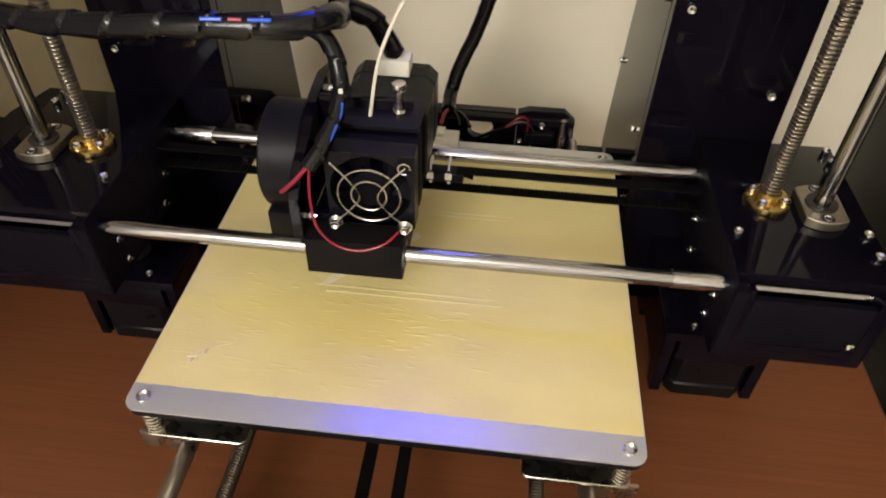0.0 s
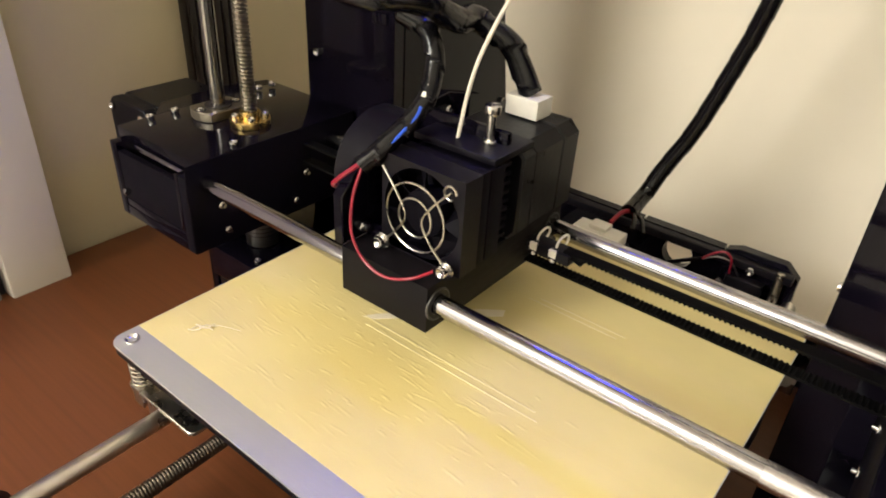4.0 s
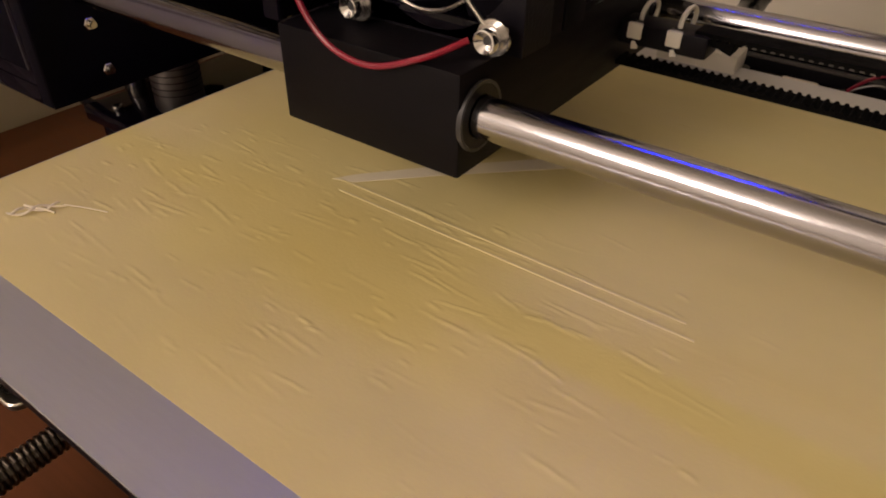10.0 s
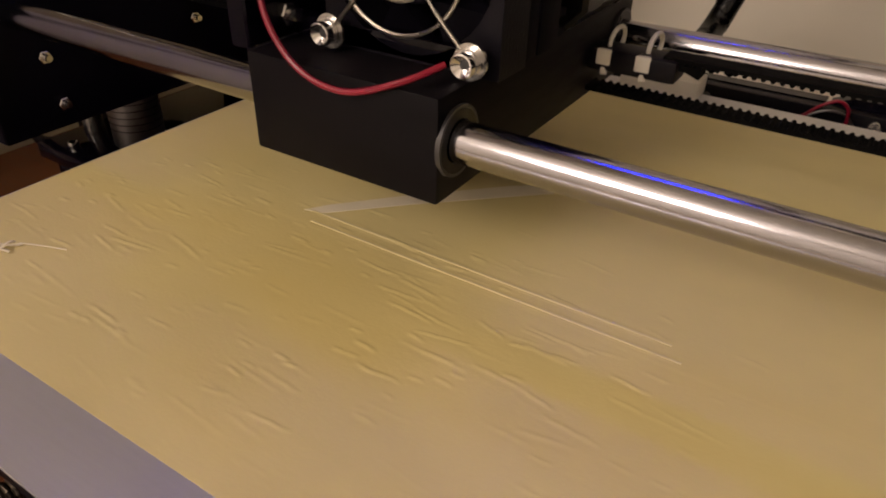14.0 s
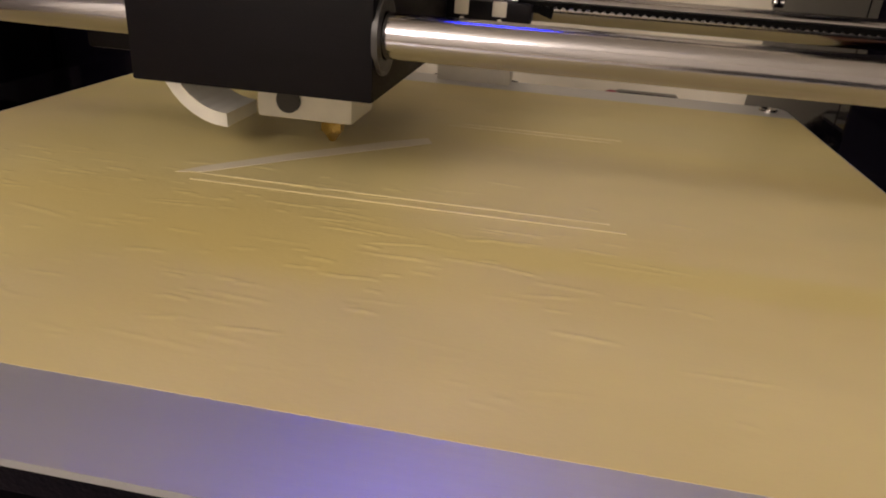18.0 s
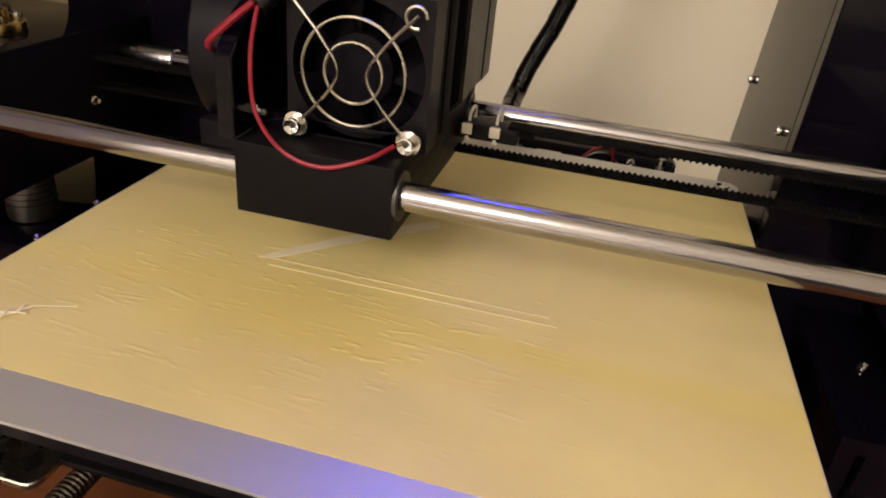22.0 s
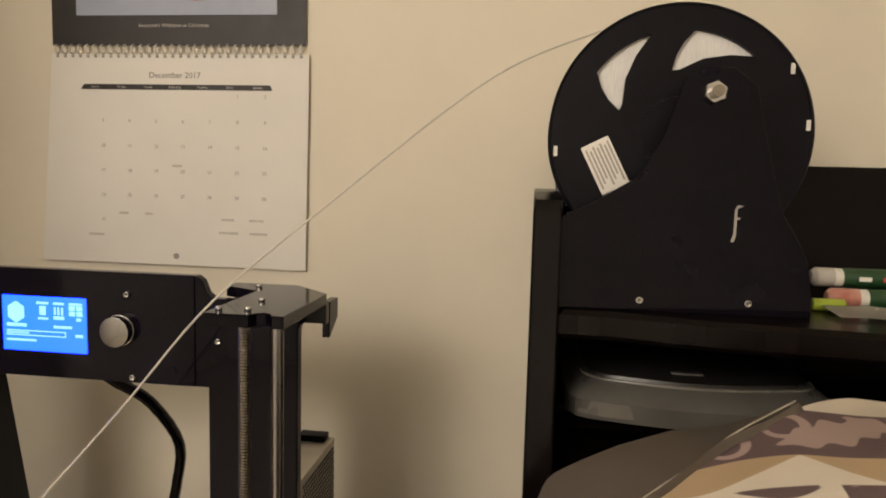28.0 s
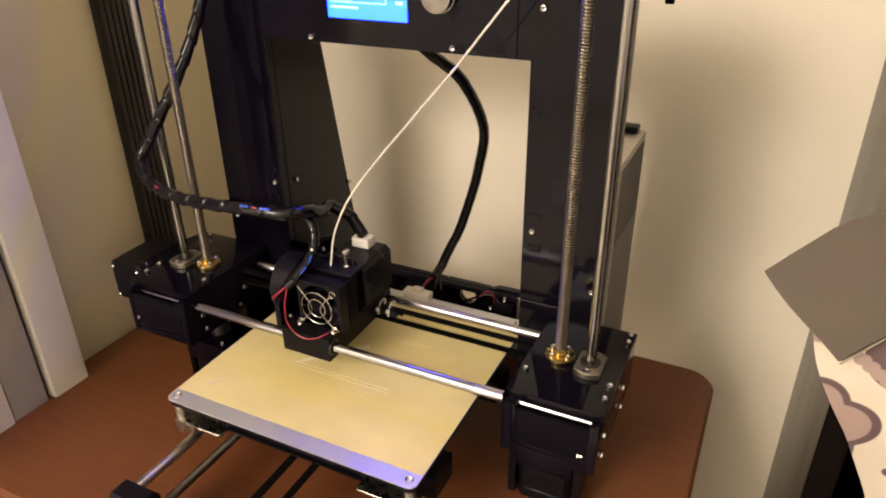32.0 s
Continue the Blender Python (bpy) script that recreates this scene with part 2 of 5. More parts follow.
def flower_print(u, v):
    """How far each spot of the cloth lies inside each ink's shapes; the design repeats in a half-drop."""
    high = 0.150
    row = np.floor(v / high)
    u, v = (u + 0.08 * row) % 0.165, v % high
    ink = {k: np.full(u.shape, -1.0) for k in ("tan_ink", "plum_ink", "mauve_ink", "cream_ink")}

    def add(k, inside):
        ink[k] = np.maximum(ink[k], inside)

    def band(k, pts, w0, w1):
        """A stroke along pts, w0 wide at its start and w1 at its end."""
        line = [Vector((p[0], p[1], 0)) for p in pts]
        line = spline(line, 8)
        for i, p in enumerate(line):
            add(k, w0 + (w1 - w0) * i / (len(line) - 1) - np.hypot(U - p.x, V - p.y))

    def leaf(k, cu, cv, turn, half, wide):
        c, s = math.cos(radians(turn)), math.sin(radians(turn))
        a, d = (U - cu) * c + (V - cv) * s, -(U - cu) * s + (V - cv) * c
        add(k, np.minimum(wide * (1 - (a / half) ** 2) * (1 - 0.35 * a / half) - np.abs(d), half - np.abs(a)) * 0.8)

    for du in (-0.165, 0.0, 0.165):
        U, V = u + du, v
        # flower: plum scallops round mauve petals with a cream eye
        a, r = np.arctan2(V - 0.048, U - 0.040), np.hypot(U - 0.040, V - 0.048)
        petals = 0.0215 + 0.0070 * np.abs(np.cos(2.5 * a + 0.3))
        add("plum_ink", petals + 0.0042 - r)
        add("mauve_ink", petals - r)
        add("cream_ink", 0.0062 - r)
        # scroll on a plum ground
        a, r = np.arctan2(V - 0.095, U - 0.112), np.hypot(U - 0.112, V - 0.095)
        add("plum_ink", 0.0380 + 0.0060 * np.cos(3 * a + 1.0) - r)
        band("mauve_ink", [(0.112 + (0.004 + 0.0135 * q) * math.cos(3.9 * q + 0.4), 0.095 + (0.004 + 0.0135 * q) * math.sin(3.9 * q + 0.4)) for q in np.linspace(0, 2.1, 12)], 0.0018, 0.0050)
        # stems and heavy curved strokes
        band("mauve_ink", [(0.030, 0.150), (0.040, 0.118), (0.066, 0.100), (0.086, 0.062), (0.120, 0.044), (0.165, 0.052)], 0.0046, 0.0030)
        band("plum_ink", [(0.070, 0.012), (0.090, 0.008), (0.106, 0.018), (0.108, 0.036), (0.096, 0.048)], 0.0030, 0.0075)
        band("tan_ink", [(0.000, 0.112), (0.014, 0.096), (0.028, 0.104), (0.046, 0.090)], 0.0060, 0.0030)
        leaf("plum_ink", 0.142, 0.026, 35, 0.021, 0.0085)
        leaf("plum_ink", 0.062, 0.128, 150, 0.018, 0.0075)
        leaf("mauve_ink", 0.012, 0.128, 70, 0.017, 0.0070)
        leaf("mauve_ink", 0.120, 0.012, -20, 0.015, 0.0055)
        leaf("tan_ink", 0.085, 0.135, 10, 0.024, 0.0100)
    return ink


def border_print(x, fall, inks):
    """The quilt's printed border near its ridge: plum ground with mauve leaves and curls over a scalloped tan edge."""
    lower, upper = 0.2190 + 0.0025 * np.sin(x * 70), 0.2570 + 0.0030 * np.sin(x * 55 + 1.0)
    inside = np.minimum(fall - lower, upper - fall)
    for k in inks:
        inks[k] = np.minimum(inks[k], 0.1990 - fall)
    scallop = 0.0180 * np.abs(np.sin(x * 38 + 0.4))
    inks["tan_ink"] = np.maximum(inks["tan_ink"], np.minimum(fall - (lower - scallop), lower + 0.003 - fall))
    inks["plum_ink"] = np.maximum(inks["plum_ink"], inside)
    mauve = np.full(x.shape, -1.0)
    for cx in np.arange(0.40, 0.95, 0.105):
        for dx, cf, r, wide, gap in ((0.058, 0.2335, 0.0092, 0.0022, 0.9), (0.085, 0.2440, 0.0088, 0.0026, 2.6), (0.056, 0.2335, 0.0030, 0.0014, -2.0)):
            a, d = np.arctan2(fall - cf, x - cx - dx), np.hypot(x - cx - dx, fall - cf)
            mauve = np.maximum(mauve, np.minimum(wide * (1.0 - 0.5 * np.abs(np.sin(a * 0.5))) - np.abs(d - r), np.abs(np.sin((a - gap) * 0.5)) * r - 0.0035))
        for dx, cf, turn, half, wide in ((0.105, 0.2370, 0.28, 0.028, 0.0095), (0.020, 0.2450, -0.5, 0.014, 0.0060)):
            u, v = (x - cx - dx) * math.cos(turn) + (fall - cf) * math.sin(turn), -(x - cx - dx) * math.sin(turn) + (fall - cf) * math.cos(turn)
            mauve = np.maximum(mauve, wide * (1 - (u / half) ** 2) * (1 + 0.25 * np.cos(u * 420)) - np.abs(v))
    inks["mauve_ink"] = np.maximum(inks["mauve_ink"], np.minimum(mauve, inside - 0.001))


LEAFCLOTH = print_cloth()


# ---- shapes ----
def smooth_by_angle(me, angle=0.6):
    me.polygons.foreach_set("use_smooth", [True] * len(me.polygons))
    me.set_sharp_from_angle(angle=angle)


def box(bm, x0, x1, y0, y1, z0, z1, bevel=0.0006):
    made = bmesh.ops.create_cube(bm, size=1.0)["verts"]
    for v in made:
        v.co = Vector(((x0 + x1) / 2 + v.co.x * (x1 - x0), (y0 + y1) / 2 + v.co.y * (y1 - y0), (z0 + z1) / 2 + v.co.z * (z1 - z0)))
    if bevel > 0:
        edges = list({e for v in made for e in v.link_edges})
        bmesh.ops.bevel(bm, geom=edges, offset=bevel, segments=2, affect="EDGES", profile=0.6)
    return bm


def turn_to(axis):
    return Vector(axis).normalized().to_track_quat("Z", "Y").to_matrix().to_4x4()


def rod(bm, a, b, r, n=20, bevel=0.0, r2=None):
    """A round bar from a to b."""
    a, b = Vector(a), Vector(b)
    m = Matrix.Translation((a + b) / 2) @ turn_to(b - a)
    made = bmesh.ops.create_cone(bm, cap_ends=True, segments=n, radius1=r, radius2=r if r2 is None else r2, depth=(b - a).length, matrix=m)["verts"]
    if bevel > 0:
        edges = [e for e in {e for v in made for e in v.link_edges} if len(e.link_faces) == 2 and e.calc_face_angle(0) > 1.2]
        bmesh.ops.bevel(bm, geom=edges, offset=bevel, segments=2, affect="EDGES", profile=0.6)
    return bm


def sweep(bm, pts, r, n=10, closed=False, winding=None, step=0.22):
    """A round tube through the points; r may change along it, and a winding makes it a wrapped spiral."""
    pts = [Vector(p) for p in pts]
    count = len(pts)
    radii = r if isinstance(r, (list, tuple)) else [r] * count
    up, rings = None, []
    for i, p in enumerate(pts):
        if closed:
            tan = (pts[(i + 1) % count] - pts[i - 1]).normalized()
        else:
            tan = (pts[min(i + 1, count - 1)] - pts[max(i - 1, 0)]).normalized()
        if up is None:
            up = tan.orthogonal().normalized()
        up = (up - tan * up.dot(tan)).normalized()
        side = tan.cross(up)
        wind = winding[i] if winding else 0.0
        rings.append([bm.verts.new(p + radii[i] * (1.0 if not winding else 1.06 - step + step * ((wind + k / n) % 1.0)) * (math.cos(a) * up + math.sin(a) * side)) for k, a in ((k, 2 * math.pi * k / n) for k in range(n))])
    for i in range(count if closed else count - 1):
        one, two = rings[i], rings[(i + 1) % count]
        for k in range(n):
            bm.faces.new((one[k], one[(k + 1) % n], two[(k + 1) % n], two[k]))
    if not closed:
        bm.faces.new(rings[0][::-1])
        bm.faces.new(rings[-1])
    return bm


def spline(pts, steps=10):
    """Points along a smooth line through pts."""
    pts = [Vector(p) for p in pts]
    out = []
    for i in range(len(pts) - 1):
        p0, p1, p2, p3 = pts[max(i - 1, 0)], pts[i], pts[i + 1], pts[min(i + 2, len(pts) - 1)]
        for s in range(steps):
            t = s / steps
            out.append(0.5 * (2 * p1 + (p2 - p0) * t + (2 * p0 - 5 * p1 + 4 * p2 - p3) * t * t + (3 * p1 - p0 - 3 * p2 + p3) * t ** 3))
    return out + [pts[-1]]


def plate(bm, outline, depth, m, bevel=0.0004):
    """A flat sheet: the outline (u, v) in the plane of m, thickness along m's z."""
    low = [bm.verts.new(m @ Vector((u, v, 0))) for u, v in outline]
    high = [bm.verts.new(m @ Vector((u, v, depth))) for u, v in outline]
    n = len(outline)
    bm.faces.new(low[::-1])
    bm.faces.new(high)
    for i in range(n):
        bm.faces.new((low[i], low[(i + 1) % n], high[(i + 1) % n], high[i]))
    bmesh.ops.recalc_face_normals(bm, faces=bm.faces[:])
    if bevel > 0:
        edges = [e for e in bm.edges if e.verts[0] in low + high and e.verts[1] in low + high and (e.verts[0] in low) == (e.verts[1] in low)]
        bmesh.ops.bevel(bm, geom=edges, offset=bevel, segments=1, affect="EDGES")
    return bm


def ring_plate(bm, outer, hole, depth, m):
    """A flat sheet with one hole; outer and hole have the same count of points, matched by order."""
    n = len(outer)
    rows = [[bm.verts.new(m @ Vector((u, v, z))) for u, v in line] for line, z in ((outer, 0), (hole, 0), (hole, depth), (outer, depth))]
    for i in range(n):
        j = (i + 1) % n
        for a, b in ((0, 1), (1, 2), (2, 3), (3, 0)):
            bm.faces.new((rows[a][i], rows[a][j], rows[b][j], rows[b][i]))
    bmesh.ops.recalc_face_normals(bm, faces=bm.faces[:])
    return bm


def round_rect(u0, u1, v0, v1, r, n=5):
    out = []
    for cu, cv, a0 in ((u1 - r, v1 - r, 0), (u0 + r, v1 - r, 90), (u0 + r, v0 + r, 180), (u1 - r, v0 + r, 270)):
        for k in range(n + 1):
            a = radians(a0 + 90 * k / n)
            out.append((cu + r * math.cos(a), cv + r * math.sin(a)))
    return out


XY = Matrix.Identity(4)
XZ = Matrix(((1, 0, 0, 0), (0, 0, 1, 0), (0, 1, 0, 0), (0, 0, 0, 1)))       # u = x, v = z, depth along +y
YZ = Matrix(((0, 0, 1, 0), (1, 0, 0, 0), (0, 1, 0, 0), (0, 0, 0, 1)))       # u = y, v = z, depth along +x


def at(m, x=0.0, y=0.0, z=0.0):
    return Matrix.Translation((x, y, z)) @ m


def mesh_of(name, bm, mat, angle=0.6):
    me = bpy.data.meshes.new(name)
    bm.to_mesh(me)
    bm.free()
    me.materials.append(mat)
    smooth_by_angle(me, angle)
    return me


def part(name, bm, mat, parent, label="", angle=0.6):
    ob = new(name, mesh_of(name, bm, mat, angle))
    ob.parent = parent
    if parent:
        ob.matrix_parent_inverse = INVERSE[parent.name]
        INVERSE[ob.name] = Matrix.Identity(4)
    if label:
        tagged(ob, label)
    return ob


INVERSE = {}


def thing(name, base, label, category, group="", kind=""):
    ob = new(name)
    ob.empty_display_size = 0.02
    ob.location = base
    INVERSE[ob.name] = Matrix.Translation(base).inverted()
    return tagged(ob, label, category, group, kind)


def solid(name, bm, mat, label, category, group="", kind="", angle=0.6):
    ob = new(name, mesh_of(name, bm, mat, angle))
    INVERSE[ob.name] = Matrix.Identity(4)
    return tagged(ob, label, category, group, kind)


def writing(text, size, x, z, y, mat, parent, name):
    """Flat letters in the built-in font, centred at (x, z) and facing -y."""
    curve = bpy.data.curves.new("letters", "FONT")
    curve.body, curve.size, curve.align_x, curve.align_y, curve.extrude = text, size, "CENTER", "CENTER", 0.0001
    tmp = bpy.data.objects.new("letters", curve)
    me = bpy.data.meshes.new_from_object(tmp)
    bpy.data.objects.remove(tmp)
    bpy.data.curves.remove(curve)
    me.transform(Matrix.Translation((x, y, z)) @ Matrix.Rotation(radians(90), 4, "X"))
    me.materials.clear()
    me.materials.append(mat)
    ob = new(name, me)
    ob.parent = parent
    ob.matrix_parent_inverse = INVERSE[parent.name]
    return ob


def bm_new():
    return bmesh.new()


def shared_part(name, me, m, parent):
    ob = new(name, me)
    ob.parent = parent
    ob.matrix_parent_inverse = INVERSE[parent.name]
    ob.matrix_basis = m
    return ob


# a socket-head cap screw of 5.5 mm head, head along +z, seat at the origin
bm = bm_new()
rod(bm, (0, 0, 0), (0, 0, 0.0028), 0.00275, 14, 0.0004)
top_face = max(bm.faces, key=lambda f: f.calc_center_median().z + f.calc_area() * 100)
inset = bmesh.ops.inset_individual(bm, faces=[top_face], thickness=0.00145)
bmesh.ops.translate(bm, verts=top_face.verts[:], vec=(0, 0, -0.0013))
SCREW = mesh_of("screw", bm, CHROME)
# socket faces get a dark second material as painted shade in the recess
SCREW.materials.append(DARKSTEEL)
for face in SCREW.polygons:
    if face.center.z > 0.001 and math.hypot(face.center.x, face.center.y) < 0.0014:
        face.material_index = 1
# a hex nut with the end of its bolt
bm = bm_new()
plate(bm, [(0.0029 * math.cos(k * math.pi / 3), 0.0029 * math.sin(k * math.pi / 3)) for k in range(6)], 0.0023, XY, 0.0003)
rod(bm, (0, 0, 0), (0, 0, 0.0048), 0.0014, 10)
NUT = mesh_of("nut", bm, CHROME)


def screw(parent, x, y, z, axis=(0, -1, 0), size=1.0, me=None):
    m = Matrix.Translation((x, y, z)) @ turn_to(axis) @ Matrix.Diagonal((size, size, size, 1))
    return shared_part("nut" if me is NUT else "screw", me or SCREW, m, parent)


TABLE_Z, WALL_Y, LEFT_X = -0.085, 0.291, -0.335

# ---- room ----
def slab(name, x0, x1, y0, y1, z0, z1, mat, label, category):
    return solid(name, box(bm_new(), x0, x1, y0, y1, z0, z1, 0.0), mat, label, category, kind="structure")


slab("wall_north", LEFT_X - 0.1, 2.299, WALL_Y, WALL_Y + 0.1, -0.82, 1.62, WALLP, "cream painted wall with faint marks behind the printer", "wall")
# the west wall's darker colour carries its shade
slab("wall_west", LEFT_X - 0.1, LEFT_X, -0.094, WALL_Y - 0.003, -0.82, 1.62, SHADEDWALLP, "cream side wall beside the table, its shade put into the colour", "wall")
# unseen walls, floor and ceiling, added pale and close in to bounce fill light
slab("wall_east", 2.3, 2.4, -3.7, WALL_Y + 0.1, -0.82, 1.62, BOUNCEP, "added unseen cream wall behind the bed, bouncing fill", "wall")
slab("wall_south", -1.6, 2.4, -3.8, -3.7, -0.82, 1.62, BOUNCEP, "added unseen cream wall behind the camera, bouncing fill", "wall")
slab("wall_southwest", -1.7, -1.6, -3.8, -0.45, -0.82, 1.62, BOUNCEP, "added unseen cream wall past the closet, bouncing fill", "wall")
slab("closet_wall", -1.7, LEFT_X - 0.101, -0.45, -0.35, -0.82, 1.62, BOUNCEP, "added unseen return wall beside the closet door", "wall")
slab("floor", -1.7, 2.4, -3.8, WALL_Y + 0.1, -0.92, -0.822, FLOORM, "added pale carpet floor, bouncing fill", "floor")
slab("ceiling", -1.7, 2.4, -3.8, WALL_Y + 0.1, 1.622, 1.72, CEILM, "added plain pale ceiling, bouncing fill", "ceiling")

lamp = thing("ceiling_lamp", (LAMP.x, LAMP.y, 1.62), "round warm ceiling lamp with a metal rim", "lamp")
part("rim", ring_plate(bm_new(), [(0.19 * math.cos(k * math.pi / 16), 0.19 * math.sin(k * math.pi / 16)) for k in range(32)],
                       [(0.165 * math.cos(k * math.pi / 16), 0.165 * math.sin(k * math.pi / 16)) for k in range(32)], 0.14, at(XY, LAMP.x, LAMP.y, 1.478)), WHITEP, lamp)

part("bowl", rod(bm_new(), (LAMP.x, LAMP.y, 1.484), (LAMP.x, LAMP.y, 1.500), 0.164, 32, 0.003), LAMPM, lamp, "glowing milk-glass cover")

# closet door and its casing, on the left
casing = thing("door_1", (LEFT_X + 0.01, -0.15, -0.82), "white painted closet door casing with a grey sliding panel", "door", kind="structure")
part("casing_board", box(bm_new(), LEFT_X - 0.02, -0.302, -0.090, -0.052, -0.82, 1.3, 0.002), WHITEP, casing, "white painted casing board")
# black strip stands in for the shade between casing and panel
part("gap_shade", box(bm_new(), LEFT_X - 0.03, -0.312, -0.0945, -0.0905, -0.82, 1.3, 0.0003), BLACKP, casing, "black strip painted for the shade in the gap")
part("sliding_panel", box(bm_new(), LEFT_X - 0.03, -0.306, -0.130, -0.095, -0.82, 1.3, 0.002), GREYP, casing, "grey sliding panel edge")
part("door_leaf", box(bm_new(), LEFT_X - 0.03, -0.304, -0.349, -0.131, -0.82, 1.3, 0.002), WHITEP, casing, "white door leaf")

# ribbed strip standing in the corner
rib = thing("ribbed_panel", (LEFT_X + 0.01, 0.1, -0.82), "tall dark brown ribbed panel standing against the side wall", "panel")
part("backing", box(bm_new(), LEFT_X + 0.001, LEFT_X + 0.010, 0.0755, 0.1175, -0.82, 1.1, 0.001), DARKRIB, rib)
for k in range(6):
    part("rib", box(bm_new(), LEFT_X + 0.010, LEFT_X + 0.0130, 0.0765 + 0.0069 * k, 0.0818 + 0.0069 * k, -0.82, 1.1, 0.0012), DARKRIB, rib)

# ---- table ----
table = thing("table", (-0.02, 0.0, -0.82), "small brown wood-laminate table with rounded corners", "table")
TOP = round_rect(-0.331, 0.278, -0.192, 0.222, 0.028, 8)
part("tabletop", plate(bm_new(), TOP, 0.024, at(XY, 0, 0, TABLE_Z - 0.024), 0.003), WOOD, table)
for lx in (-0.29, 0.238):
    for ly in (-0.155, 0.185):
        part("leg", box(bm_new(), lx - 0.02, lx + 0.02, ly - 0.02, ly + 0.02, -0.82, TABLE_Z - 0.0242, 0.003), WOOD, table)

# ---- printer frame ----
PY = 0.066            # front of the portal plate
frame_ob = thing("printer_frame", (0, 0.07, TABLE_Z), "glossy black acrylic desktop printer frame with steel rods", "printer frame")


def portal():
    """The upright portal: two legs and a top bar cut from one sheet."""
    half = [(0.1175, 0.2465), (0.1175, TABLE_Z), (0.187, TABLE_Z), (0.187, 0.2945), (0.1885, 0.2982), (0.192, 0.300), (0.208, 0.300), (0.208, 0.3145), (0.1215, 0.3145), (0.1165, 0.3185), (0.1130, 0.3275), (0.108, 0.331)]
    return plate(bm_new(), half + [(-u, v) for u, v in half[::-1]], 0.008, at(XZ, 0, PY, 0), 0.0004)


part("portal_plate", portal(), ACRYLIC, frame_ob, "glossy black acrylic portal with legs and top bar")
for s in (-1, 1):
    gus = [(PY + 0.0085, 0.245), (0.142, 0.245), (0.190, -0.02), (0.195, TABLE_Z), (PY + 0.0085, TABLE_Z)]
    part("gusset", plate(bm_new(), gus, 0.006, at(YZ, s * 0.1205 - 0.003, 0, 0)), ACRYLIC, frame_ob, "upright acrylic side gusset")
    for y, z in ((0.085, 0.112), (0.172, 0.078), (0.174, 0.032), (0.088, 0.032)):
        screw(frame_ob, s * 0.1175 - s * 0.0002, y, z, (-s, 0, 0), 0.75)
    for z in (0.115, 0.2825):
        screw(frame_ob, s * 0.1255, PY, z, (0, -1, 0), 0.8)
    screw(frame_ob, s * 0.177, PY, 0.072, (0, -1, 0), 0.8)
    # slots beside the leg screws
    for z in (0.100, 0.127):
        part("slot_tab", box(bm_new(), s * 0.1275 - 0.005, s * 0.1275 + 0.005, PY - 0.0012, PY + 0.002, z - 0.003, z + 0.003, 0.0003), ACRYLIC, frame_ob)
    # upper holder of the rods
    top = [(0.158, -0.024), (0.187, -0.024), (0.190, -0.018), (0.1945, -0.0155), (0.199, -0.018), (0.202, -0.024), (0.2095, -0.024), (0.2095, 0.062), (0.178, 0.092), (0.128, 0.092), (0.128, 0.075), (0.158, 0.060)]
    tp = part("top_plate", plate(bm_new(), [(s * u, v) for u, v in (top if s > 0 else top[::-1])], 0.008, at(XY, 0, 0, 0.3152)), ACRYLIC, frame_ob, "acrylic plate that holds the upright rods")
    part("top_lug", plate(bm_new(), [(PY + 0.0085, 0.288), (0.095, 0.300), (0.095, 0.3148), (PY + 0.0085, 0.3148)], 0.006, at(YZ, s * 0.2055 - 0.003, 0, 0)), ACRYLIC, frame_ob)
    for x, y in ((0.164, -0.014), (0.182, -0.012), (0.178, 0.02), (0.154, 0.074)):
        screw(frame_ob, s * x, y, 0.3233, (0, 0, 1), 0.8)
    # lower motor bracket
    for x in (0.1435, 0.1960):
        part("bracket_side", plate(bm_new(), [(-0.010, TABLE_Z), (-0.002, TABLE_Z), (0.003, TABLE_Z + 0.012), (0.045, TABLE_Z + 0.012), (0.050, TABLE_Z), (PY - 0.0005, TABLE_Z),
                                              (PY - 0.0005, -0.036), (-0.010, -0.036)], 0.006, at(YZ, s * x - 0.003, 0, 0)), ACRYLIC, frame_ob, "black bracket side with feet")
    part("bracket_top", box(bm_new(), s * 0.170 - 0.032, s * 0.170 + 0.032, -0.014, PY - 0.0005, -0.0358, -0.0298), ACRYLIC, frame_ob)
    part("bracket_front", box(bm_new(), s * 0.170 - 0.0225, s * 0.170 + 0.0225, -0.0125, -0.0075, -0.052, -0.0362), ACRYLIC, frame_ob)
    for x, y in ((0.153, -0.008), (0.187, -0.008), (0.153, 0.026), (0.187, 0.026)):
        screw(frame_ob, s * x, y, -0.0298, (0, 0, 1), 0.75)
    # step motor
    oct_ = [(-0.021, -0.017), (-0.017, -0.021), (0.017, -0.021), (0.021, -0.017), (0.021, 0.017), (0.017, 0.021), (-0.017, 0.021), (-0.021, 0.017)]
    motor = part("z_motor", plate(bm_new(), oct_, 0.038, at(XY, s * 0.170, 0.0092, -0.0742), 0.0012), MOTOR, frame_ob, "black square step motor")
    part("motor_foot", plate(bm_new(), oct_, 0.0105, at(XY, s * 0.170, 0.0092, TABLE_Z + 0.0002), 0.0012), MOTOR, motor)
    # rods and lead screw
    part("guide_rod", rod(bm_new(), (s * 0.1942, 0.0060, -0.0295), (s * 0.1942, 0.0060, 0.3150), 0.004, 20), ROD, frame_ob, "polished steel guide rod")
    cp = part("coupling", rod(bm_new(), (s * 0.170, 0.0092, -0.0292), (s * 0.170, 0.0092, -0.0045), 0.0095, 24, 0.0008), COUPLING, frame_ob, "slotted aluminium shaft coupling")
